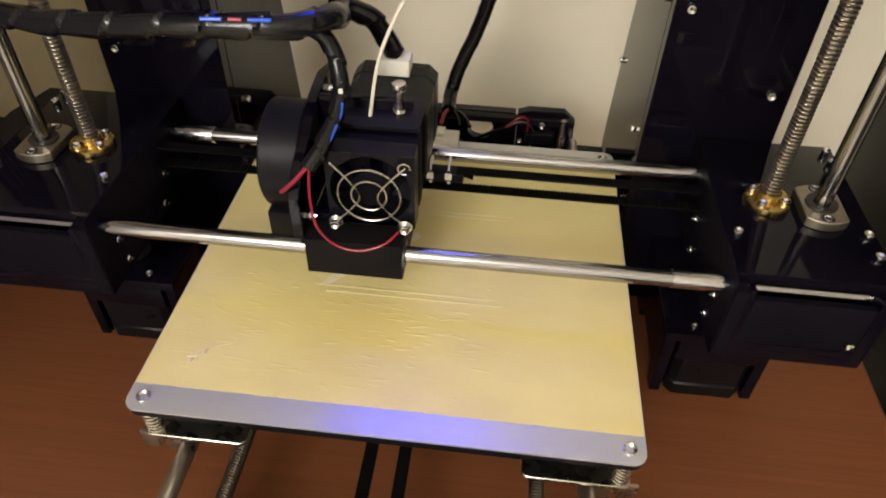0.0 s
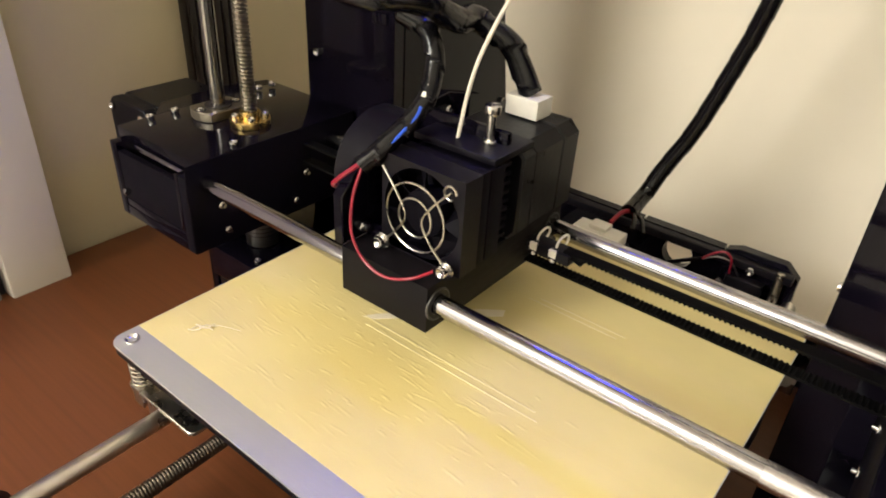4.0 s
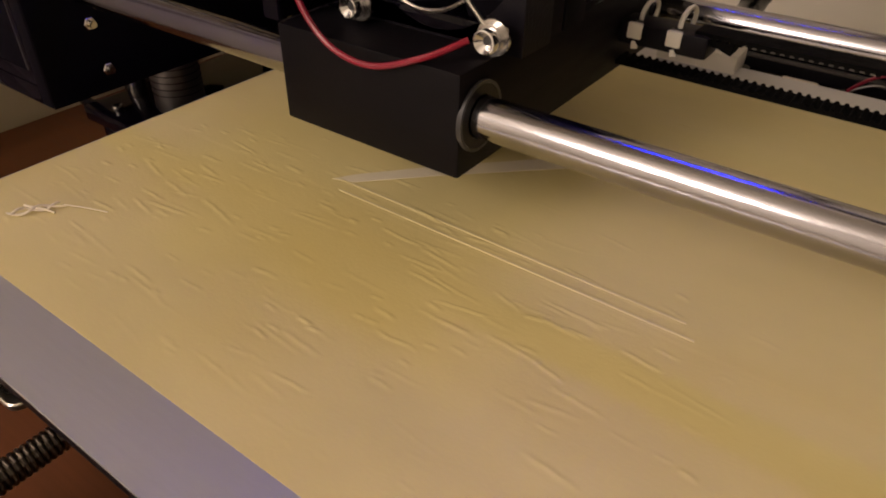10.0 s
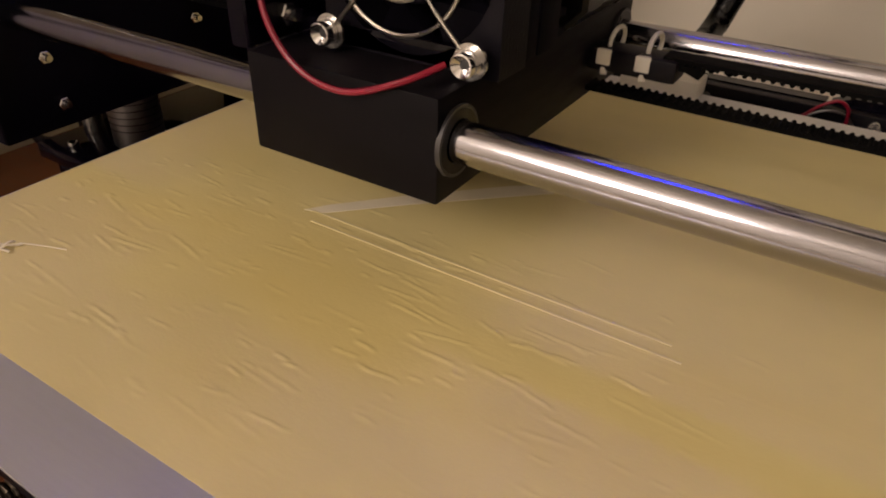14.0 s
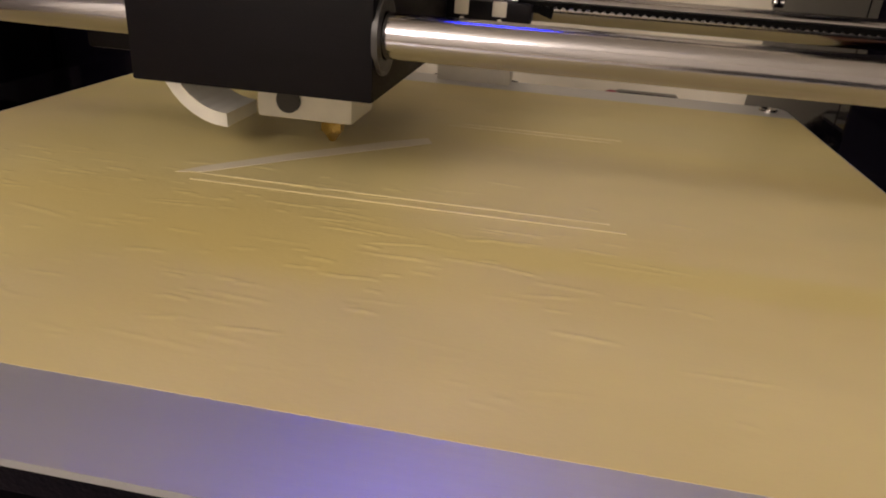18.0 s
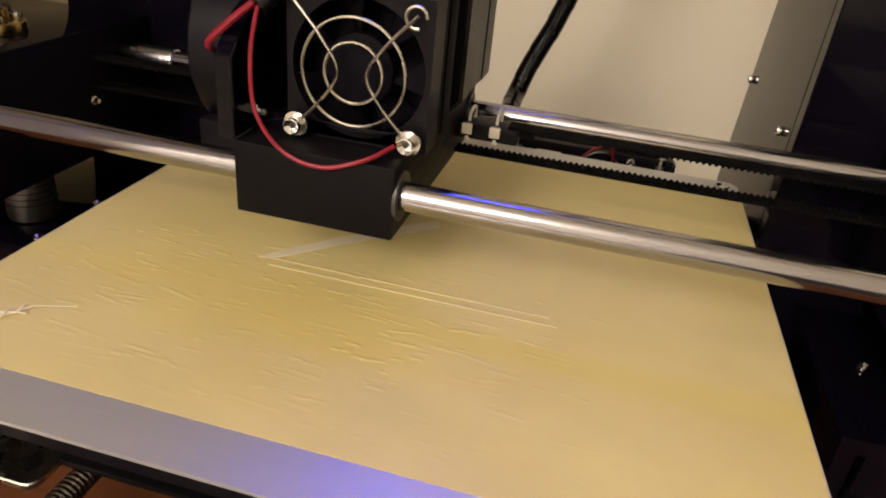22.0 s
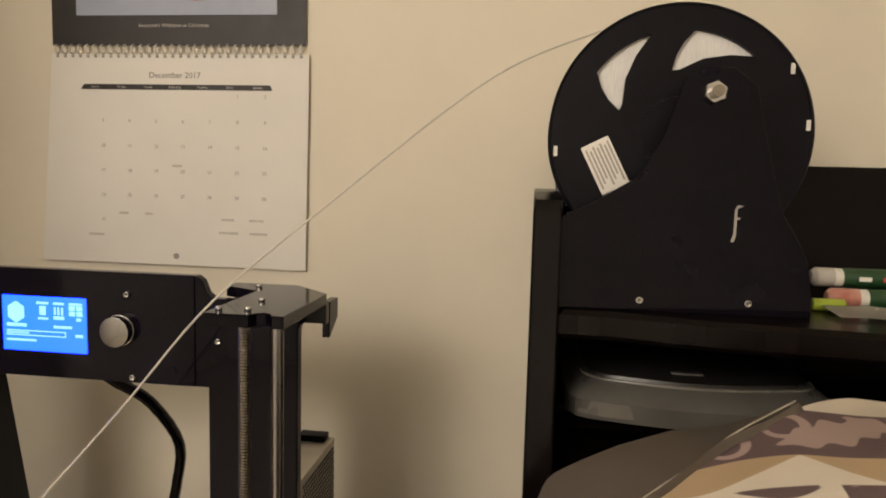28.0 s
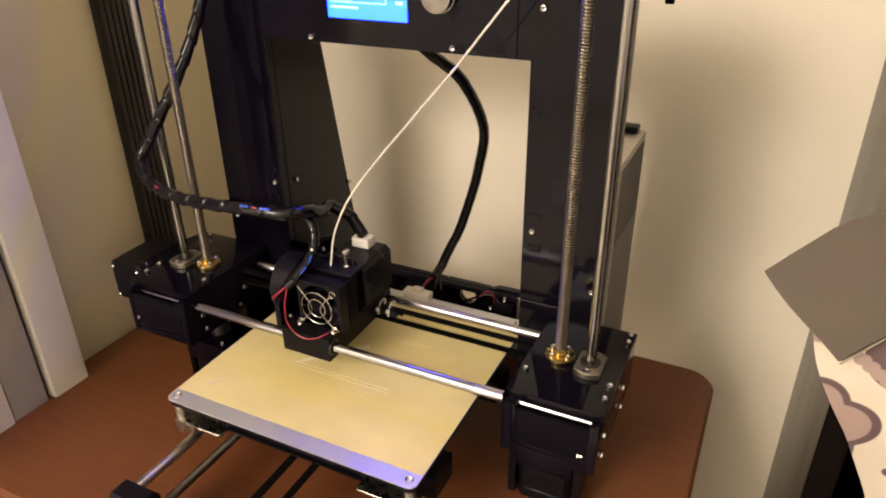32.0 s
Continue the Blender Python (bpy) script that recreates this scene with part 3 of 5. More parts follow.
    for k in range(5):
        part("coupling_slit", ring_plate(bm_new(), [(0.0097 * math.cos(i * math.pi / 10), 0.0097 * math.sin(i * math.pi / 10)) for i in range(20)],
                                         [(0.0088 * math.cos(i * math.pi / 10), 0.0088 * math.sin(i * math.pi / 10)) for i in range(20)], 0.0004, at(XY, s * 0.170, 0.0092, -0.022 + 0.0026 * k)), BLACKP, cp)


def lead_screw(x, y, z0, z1, r_out=0.0041, r_in=0.0029, pitch=0.002, n=16):
    """A threaded bar: its outline winds round in a helix."""
    rows = int((z1 - z0) / pitch * 8)
    k = np.arange(rows + 1)[:, None]
    a = np.arange(n)[None, :] * 2 * np.pi / n
    z = z0 + (z1 - z0) * k / rows
    ph = (z / pitch + a / (2 * np.pi)) % 1.0
    r = r_in + (r_out - r_in) * np.clip(2.1 - 5.0 * np.abs(ph - 0.5), 0, 1)
    co = np.stack([x + r * np.cos(a), y + r * np.sin(a), z + 0 * a], -1).reshape(-1, 3)
    faces = [(i * n + j, i * n + (j + 1) % n, (i + 1) * n + (j + 1) % n, (i + 1) * n + j) for i in range(rows) for j in range(n)]
    bm = bm_new()
    me = bpy.data.meshes.new("screw_tmp")
    me.from_pydata(co.tolist(), [], faces)
    bm.from_mesh(me)
    bpy.data.meshes.remove(me)
    return bm


def threaded_y(x, z):
    """A finely threaded bar that runs front to back under the bed."""
    bm = lead_screw(0, 0, -0.184, 0.1715, 0.0038, 0.0032, 0.0015, 12)
    bmesh.ops.transform(bm, matrix=at(Matrix.Rotation(radians(-90), 4, "X"), x, 0, z), verts=bm.verts[:])
    return bm


for s in (-1, 1):
    part("lead_screw", lead_screw(s * 0.1705, 0.0092, -0.0290, 0.3150), THREAD, frame_ob, "steel lead screw with a coarse thread", angle=0.45)

# base: back plate with a round hole, front plate, side rods
HOLE = [(0.0235 + 0.0095 * math.cos(a), -0.029 + 0.0095 * math.sin(a)) for a in (2 * math.pi * k / 24 for k in range(24))]


def ray_rect(u0, u1, v0, v1, cu, cv, n):
    """n points on a rectangle's rim, seen in even steps of angle from (cu, cv)."""
    out = []
    for k in range(n):
        a = 2 * math.pi * k / n
        du, dv = math.cos(a), math.sin(a)
        t = min(((u1 if du > 0 else u0) - cu) / du if abs(du) > 1e-9 else 9, ((v1 if dv > 0 else v0) - cv) / dv if abs(dv) > 1e-9 else 9)
        out.append((cu + t * du, cv + t * dv))
    return out


part("back_plate", ring_plate(bm_new(), ray_rect(-0.003, 0.050, TABLE_Z, -0.0145, 0.0235, -0.029, 24), HOLE, 0.007, at(XZ, 0, 0.172, 0)), ACRYLIC, frame_ob, "black back plate with a round hole")
part("back_plate_west", plate(bm_new(), [(-0.0032, TABLE_Z), (-0.0032, -0.0145), (-0.098, -0.0145), (-0.102, -0.019), (-0.102, TABLE_Z)], 0.007, at(XZ, 0, 0.172, 0)), ACRYLIC, frame_ob)
part("back_plate_east", plate(bm_new(), [(0.0502, TABLE_Z), (0.0502, -0.0145), (0.058, -0.0115), (0.084, -0.0115), (0.092, -0.019), (0.092, -0.042), (0.116, -0.042), (0.116, TABLE_Z)], 0.007, at(XZ, 0, 0.172, 0)), ACRYLIC, frame_ob)
part("back_ledge", box(bm_new(), -0.102, 0.090, 0.1655, 0.1718, -0.0200, -0.0150), PLASTIC, frame_ob)
part("stop_post", rod(bm_new(), (0.0835, 0.166, -0.046), (0.0835, 0.166, -0.014), 0.0035, 14, 0.0006, 0.0022), NICKEL, frame_ob, "short metal post")
screw(frame_ob, 0.0680, 0.1655, -0.0185, (0, -1, 0), 0.9)
screw(frame_ob, 0.0530, 0.1655, -0.032, (0, -1, 0), 0.8)
part("end_switch", box(bm_new(), 0.0565, 0.0775, 0.158, 0.165, -0.0310, -0.0225, 0.0012), PLASTIC, frame_ob)
part("switch_lever", plate(bm_new(), [(0.0600, -0.0312), (0.0770, -0.0358), (0.0770, -0.0364), (0.0600, -0.0318)], 0.004, at(XZ, 0, 0.156, 0), 0.0), CHROME, frame_ob)
part("lever_tip", rod(bm_new(), (0.0772, 0.1555, -0.0375), (0.0772, 0.1605, -0.0375), 0.0022, 14, 0.0004), REDPRINT, frame_ob, "red tip of the switch lever")
part("heat_shrink_tube", sweep(bm_new(), spline([(0.0140, 0.166, -0.0400), (0.0220, 0.163, -0.0320), (0.0330, 0.159, -0.0235), (0.0425, 0.157, -0.0172)], 8), 0.0013, 10), CABLE, frame_ob, "shiny black tube round the switch wires")
part("switch_wire_red", sweep(bm_new(), spline([(0.0425, 0.157, -0.0172), (0.0480, 0.157, -0.0115), (0.0535, 0.158, -0.0090), (0.0575, 0.159, -0.0125), (0.0580, 0.161, -0.0226)], 8), 0.0007, 8), REDWIRE, frame_ob)
part("switch_wire_grey", sweep(bm_new(), spline([(0.0425, 0.157, -0.0176), (0.0500, 0.158, -0.0135), (0.0575, 0.160, -0.0150), (0.0630, 0.162, -0.0226)], 8), 0.0006, 8), COUPLING, frame_ob)
for s in (-1, 1):
    part("y_rod", rod(bm_new(), (s * 0.092, -0.184, -0.036), (s * 0.092, 0.1715, -0.036), 0.004, 18), YROD, frame_ob, "steel rod under the bed")
    part("tie_rod", threaded_y(s * 0.071, -0.046), TIETHREAD, frame_ob, "threaded tie rod", angle=0.45)
    part("rod_clamp", plate(bm_new(), [(-0.190, TABLE_Z), (-0.190, -0.034), (-0.186, -0.028), (-0.172, -0.028), (-0.168, -0.034), (-0.168, TABLE_Z)], 0.030, at(YZ, s * 0.0845 - 0.015, 0, 0), 0.001), PLASTIC, frame_ob, "black rod clamp at the front")
part("front_plate", box(bm_new(), -0.0690, 0.0690, -0.186, -0.179, TABLE_Z, -0.040), ACRYLIC, frame_ob)

bm = bm_new()
for k in range(90):
    box(bm, -0.0105, -0.0045, -0.178 + 0.0038 * k, -0.1762 + 0.0038 * k, -0.0392, -0.0382, 0.0)
box(bm, -0.0105, -0.0045, -0.178, 0.165, -0.0381, -0.0372, 0.0)
part("y_belt_upper", bm, TIMING, frame_ob, "black toothed belt under the bed")
part("y_belt_lower", box(bm_new(), 0.0045, 0.0105, -0.178, 0.165, -0.0470, -0.0458, 0.0), TIMING, frame_ob)

# ---- control panel ----
panel = thing("control_panel", (-0.005, PY - 0.006, 0.288), "black panel with a glowing blue display and a metal knob", "display")
LX0, LX1, LZ0, LZ1 = -0.0506, 0.0202, 0.2666, 0.3096
FACE = PY - 0.0012


def rim(u0, u1, v0, v1):
    """Corners and mid-edges of a rectangle, in order."""
    um, vm = (u0 + u1) / 2, (v0 + v1) / 2
    return [(u0, v0), (um, v0), (u1, v0), (u1, vm), (u1, v1), (um, v1), (u0, v1), (u0, vm)]


part("cover", ring_plate(bm_new(), rim(-0.107, 0.107, 0.2468, 0.3306), rim(LX0, LX1, LZ0, LZ1), 0.0011, at(XZ, 0, FACE, 0)), ACRYLIC, panel, "glossy black cover plate")
screen = part("screen", box(bm_new(), LX0, LX1, FACE + 0.0006, FACE + 0.0011, LZ0, LZ1, 0.0), GLASSY, panel, "lit blue display")


def glyph(x0, x1, z0, z1):
    """A lit mark on the display, placed from its lower west corner."""
    return part("glyph", box(bm_new(), LX0 + x0, LX0 + x1, FACE + 0.0003, FACE + 0.0006, LZ0 + z0, LZ0 + z1, 0.0), GLYPH, screen)


# head symbol, thermometer, bed and fan symbols, then lines of small writing and a progress frame
hexagon = [(LX0 + 0.0115 + 0.0078 * math.cos(radians(30 + 60 * k)), LZ0 + 0.0300 + 0.0085 * math.sin(radians(30 + 60 * k))) for k in range(6)]
part("glyph", plate(bm_new(), hexagon, 0.0003, at(XZ, 0, FACE + 0.0003, 0), 0.0), GLYPH, screen)
for x0, x1, z0, z1 in ((0.029, 0.039, 0.0370, 0.0388), (0.0315, 0.0365, 0.0285, 0.0355), (0.0300, 0.0385, 0.0250, 0.0266),
                       (0.043, 0.052, 0.0370, 0.0388), (0.0435, 0.0450, 0.0290, 0.0350), (0.0465, 0.0480, 0.0290, 0.0350), (0.0495, 0.0510, 0.0290, 0.0350), (0.0430, 0.0520, 0.0255, 0.0280),
                       (0.056, 0.067, 0.0372, 0.0388), (0.056, 0.061, 0.0330, 0.0366), (0.0622, 0.067, 0.0330, 0.0366), (0.056, 0.061, 0.0288, 0.0322), (0.0622, 0.067, 0.0288, 0.0322), (0.062, 0.066, 0.0250, 0.0272),
                       (0.043, 0.058, 0.0186, 0.0206), (0.0035, 0.0200, 0.0186, 0.0212), (0.003, 0.053, 0.0152, 0.0160), (0.003, 0.053, 0.0116, 0.0124), (0.0522, 0.053, 0.0124, 0.0152), (0.003, 0.022, 0.0132, 0.0145),
                       (0.061, 0.067, 0.0122, 0.0144), (0.003, 0.028, 0.0074, 0.0090)):
    glyph(x0, x1, z0, z1)
bm = bm_new()
rod(bm, (0.0478, FACE, 0.2870), (0.0478, FACE - 0.0022, 0.2870), 0.0122, 36, 0.0006)
rod(bm, (0.0478, FACE - 0.0022, 0.2870), (0.0478, FACE - 0.0090, 0.2870), 0.0116, 36, 0.0010)
part("knob", bm, KNOB, panel, "turned aluminium knob")
for x, z in ((-0.0710, 0.3148), (0.0540, 0.3148), (-0.0678, 0.2505), (0.0575, 0.2510)):
    screw(panel, x, FACE, z, (0, -1, 0), 0.8)
part("shaft_cover", rod(bm_new(), (-0.0600, FACE, 0.2890), (-0.0600, FACE - 0.0012, 0.2890), 0.002, 12), CHROME, panel)

# ---- power supply ----
psu = thing("power_supply", (0.165, 0.11, TABLE_Z), "perforated sheet-metal power supply behind the frame leg", "power supply")
part("case", box(bm_new(), 0.1270, 0.1870, PY + 0.0095, 0.164, TABLE_Z, 0.176, 0.0010), PERF, psu)
part("terminal_block", box(bm_new(), 0.158, 0.182, 0.150, 0.163, 0.176, 0.1815, 0.001), PLASTIC, psu)
hole_me = mesh_of("vent_hole", plate(bm_new(), [(0.0017 * math.cos(k * math.pi / 3), 0.0017 * math.sin(k * math.pi / 3)) for k in range(6)], 0.0003, at(YZ, 0, 0, 0), 0.0), BLACKP)
low_holes = bm_new()
for i in range(18):
    for j in range(48):
        y, z = 0.0800 + 0.0046 * i + 0.0023 * (j % 2), 0.1680 - 0.0040 * j
        if j < 16:
            shared_part("vent_hole", hole_me, Matrix.Translation((0.18705, y, z)), psu)
        else:
            low_holes.faces.new([low_holes.verts.new((0.18735, y + 0.0017 * math.cos(k * math.pi / 3), z + 0.0017 * math.sin(k * math.pi / 3))) for k in range(6)])
tagged(part("perforation", low_holes, BLACKP, psu), "rows of small dark vent holes", kind="stuff")

# ---- heated bed, sliding on the rods ----
BY = -0.003
bed = thing("heated_bed", (0, BY, -0.036), "square aluminium print bed covered with creased cream masking tape", "print bed")
part("bed_plate", plate(bm_new(), round_rect(-0.1115, 0.1115, BY - 0.1115, BY + 0.1115, 0.006, 5), 0.0010, at(XY, 0, 0, -0.0011), 0.0), ALU, bed, "brushed aluminium plate")
part("heater_board", plate(bm_new(), round_rect(-0.1112, 0.1112, BY - 0.1112, BY + 0.1112, 0.006, 5), 0.0035, at(XY, 0, 0, -0.0047), 0.0), PLASTIC, bed)


def taped_sheet():
    """The tape: a sheet lifted by many small creases that run with the strips, by two seams and a lifted fibre."""
    nx, ny = 720, 620
    x = np.linspace(-0.1112, 0.1112, nx)[None, :]
    y = np.linspace(-0.0976, 0.0945, ny)[:, None]
    h = np.zeros((ny, nx))
    rng = np.random.RandomState(4)

    def crease(cx, cy, half, wide, high, slant, bend):
        """One short raised fold, worked out only over its own patch of the sheet."""
        i0, i1 = np.searchsorted(x[0], (cx - half, cx + half))
        j0, j1 = np.searchsorted(y[:, 0], (cy - 0.006, cy + 0.006))
        dx = x[:, i0:i1] - cx
        d = y[j0:j1] - (cy + slant * dx + bend * dx * dx + 0.00005 * np.sin(dx * 1500 + cx * 4000))
        h[j0:j1, i0:i1] += high * (np.exp(-(d / wide) ** 2) - 0.15 * np.exp(-((d + 2.2 * wide) / (1.6 * wide)) ** 2)) * np.clip(1 - (dx / half) ** 2, 0, 1)

    for _ in range(310):
        cx, cy = rng.uniform(-0.105, 0.060), rng.choice([rng.uniform(-0.092, -0.018), rng.uniform(-0.06, 0.06)], p=[0.85, 0.15])
        if cx > 0.03 and rng.rand() < 0.6:
            continue
        crease(cx, cy, 0.0016 + 0.0065 * rng.rand() ** 1.8, rng.uniform(0.00026, 0.00045), 0.00004 + 0.00012 * rng.rand() ** 1.6, rng.normal(-0.02, 0.11), rng.normal(0, 4.0))
    for yy, x0, x1, high in ((-0.0277, -0.046, 0.0445, 0.00012), (-0.0317, -0.038, 0.0475, 0.00008)):
        h += high * np.exp(-((y - yy) / 0.00055) ** 2) * np.clip((x - x0) / 0.003, 0, 1) * np.clip((x1 - x) / 0.003, 0, 1)
    for seam in (-0.0340, 0.016, 0.064):
        h += 0.00003 * np.clip((y - seam - 0.0004 * np.sin(x * 90)) / 0.0008, 0, 1)
    h += 0.00005 * np.sin(x * 55 + 2) * np.sin(y * 73)
    edge = np.clip(np.minimum(np.minimum(x + 0.1112, 0.1112 - x), np.minimum(y + 0.0976, 0.0945 - y)) / 0.014, 0, 1)
    z = -0.00006 + (0.00026 + h) * edge
    co = np.stack([x + 0 * y, y + BY + 0 * x, z], -1).reshape(-1, 3)
    i, j = np.meshgrid(np.arange(ny - 1), np.arange(nx - 1), indexing="ij")
    a = (i * nx + j).ravel()
    faces = np.stack([a, a + 1, a + nx + 1, a + nx], -1)
    rim = np.concatenate([np.arange(nx), np.arange(1, ny) * nx + nx - 1, (ny - 1) * nx + np.arange(nx - 2, -1, -1), np.arange(ny - 2, 0, -1) * nx])
    low = co[rim].copy()
    low[:, 2] = -0.00012
    count = len(co)
    k = np.arange(len(rim))
    kn = (k + 1) % len(rim)
    total = len(rim)
    skirt = np.stack([count + k, count + total + k, count + total + kn, count + kn], -1)
    me = bpy.data.meshes.new("tape")
    me.from_pydata(np.concatenate([co, co[rim], low]).tolist(), [], np.concatenate([faces, skirt]).tolist())
    me.materials.append(TAPE)
    me.polygons.foreach_set("use_smooth", [True] * len(me.polygons))
    return me


tape = new("masking_tape", taped_sheet())
tape.parent = bed
tape.matrix_parent_inverse = INVERSE[bed.name]
tagged(tape, "creased cream masking tape over the bed")
strip = [(-0.0458, -0.0288), (-0.0405, -0.0270), (-0.0260, -0.0119), (-0.0080, 0.0055), (0.0010, 0.0140), (-0.0010, 0.0185), (-0.0100, 0.0112), (-0.0290, -0.0082), (-0.0425, -0.0238)]
part("printed_strip", plate(bm_new(), [(u, v + BY) for u, v in strip], 0.00010, at(XY, 0, 0, 0.00030), 0.0), PALETAPE, bed, "pale strip of plastic printed slantwise")
for y, x0, x1 in ((-0.0277, -0.0450, 0.0445), (-0.0316, -0.0410, 0.0475), (0.0345, 0.0020, 0.0470), (0.0378, 0.0060, 0.0500)):
    part("printed_line", box(bm_new(), x0, x1, BY + y - 0.00030, BY + y + 0.00030, 0.00016, 0.00040, 0.0001), PRINTLINE, bed, "thin line of white plastic")
bm = bm_new()
for ph in (0.0, math.pi):
    twist = [(-0.0920 + 0.0060 * u + 0.0007 * math.cos(9 * u + ph), BY - 0.0860 + 0.0100 * u + 0.0005 * math.sin(5 * u + ph), 0.0012 + 0.0006 * math.sin(9 * u + ph)) for u in (k / 20 for k in range(21))]
    sweep(bm, twist, [0.00012] + [0.00030] * 19 + [0.00012], 6)
sweep(bm, spline([(-0.0935, BY - 0.0815, 0.0007), (-0.0900, BY - 0.0815, 0.0016), (-0.0868, BY - 0.0800, 0.0014), (-0.0850, BY - 0.0790, 0.0007)], 5), 0.00026, 6)
sweep(bm, spline([(-0.0860, BY - 0.0760, 0.0010), (-0.0810, BY - 0.0735, 0.0007), (-0.0760, BY - 0.0715, 0.0005)], 5), 0.00013, 5)
tagged(solid("tape_shred", bm, PALETAPE, "torn white shred of tape stuck on the bed", "tape shred"))
for sx in (-1, 1):
    for sy in (-1, 1):
        px, py_ = sx * 0.1045, BY + sy * 0.1045
        screw(bed, px, py_, -0.0024, (0, 0, 1), 1.15)
        coil = [(px + 0.0036 * math.cos(a), py_ + 0.0036 * math.sin(a), -0.0060 - 0.0165 * k / 96) for k, a in ((k, k * 2 * math.pi * 7 / 96) for k in range(97))]
        part("spring", sweep(bm_new(), coil, 0.00055, 7), SPRINGM, bed, "coil spring under the corner")
        part("bolt", rod(bm_new(), (px, py_, -0.0345), (px, py_, -0.0050), 0.0014, 10), CHROME, bed)
        arm = part("carriage_arm", plate(bm_new(), round_rect(min(sx * 0.109, sx * 0.062), max(sx * 0.109, sx * 0.062), min(py_ + sy * 0.0045, py_ - sy * 0.012), max(py_ + sy * 0.0045, py_ - sy * 0.012), 0.003, 4), 0.0020, at(XY, 0, 0, -0.0248), 0.0003), NICKEL, bed, "bent steel arm under the bed")
        wing = bm_new()
        rod(wing, (px, py_, -0.0300), (px, py_, -0.0250), 0.0030, 12, 0.0004)
        for w in (-1, 1):
            box(wing, min(px + w * 0.002, px + w * 0.0095), max(px + w * 0.002, px + w * 0.0095), py_ - 0.0009, py_ + 0.0009, -0.0400, -0.0275, 0.0006)
        part("wing_nut", wing, NICKEL, bed, "steel wing nut")
part("carriage_plate", box(bm_new(), -0.063, 0.063, BY - 0.100, BY + 0.100, -0.0246, -0.0226), MOTOR, bed)
for sx in (-1, 1):
    for sy in (-1, 1):
        part("slide_block", box(bm_new(), sx * 0.092 - 0.017, sx * 0.092 + 0.017, BY + sy * 0.06 - 0.015, BY + sy * 0.06 + 0.015, -0.0470, -0.0250, 0.001), PLASTIC, bed)
conn = part("bed_connector", box(bm_new(), -0.0150, 0.0125, BY + 0.103, BY + 0.115, -0.0005, 0.0060, 0.0008), WHITEPL, bed, "white plug on the bed's rear edge")
part("latch", box(bm_new(), -0.0070, 0.0035, BY + 0.1060, BY + 0.1145, 0.0060, 0.0085, 0.0008), WHITEPL, conn)
part("bed_tail", plate(bm_new(), round_rect(-0.0180, 0.0150, BY + 0.108, BY + 0.1165, 0.003, 3), 0.0028, at(XY, 0, 0, -0.0032), 0.0), PLASTIC, bed)

# ---- X axis: two end blocks, two rods, belt and motor ----
xaxis = thing("x_axis", (0, 0.005, 0.02), "black acrylic axis blocks joined by two polished steel rods", "printer axis")
RFY, RFZ, RBY, RBZ = -0.0373, 0.0327, 0.0459, 0.0329
for y, z in ((RFY, RFZ), (RBY, RBZ)):
    part("x_rod", rod(bm_new(), (-0.209, y, z), (0.209, y, z), 0.004, 24), STEEL, xaxis, "polished steel rod")
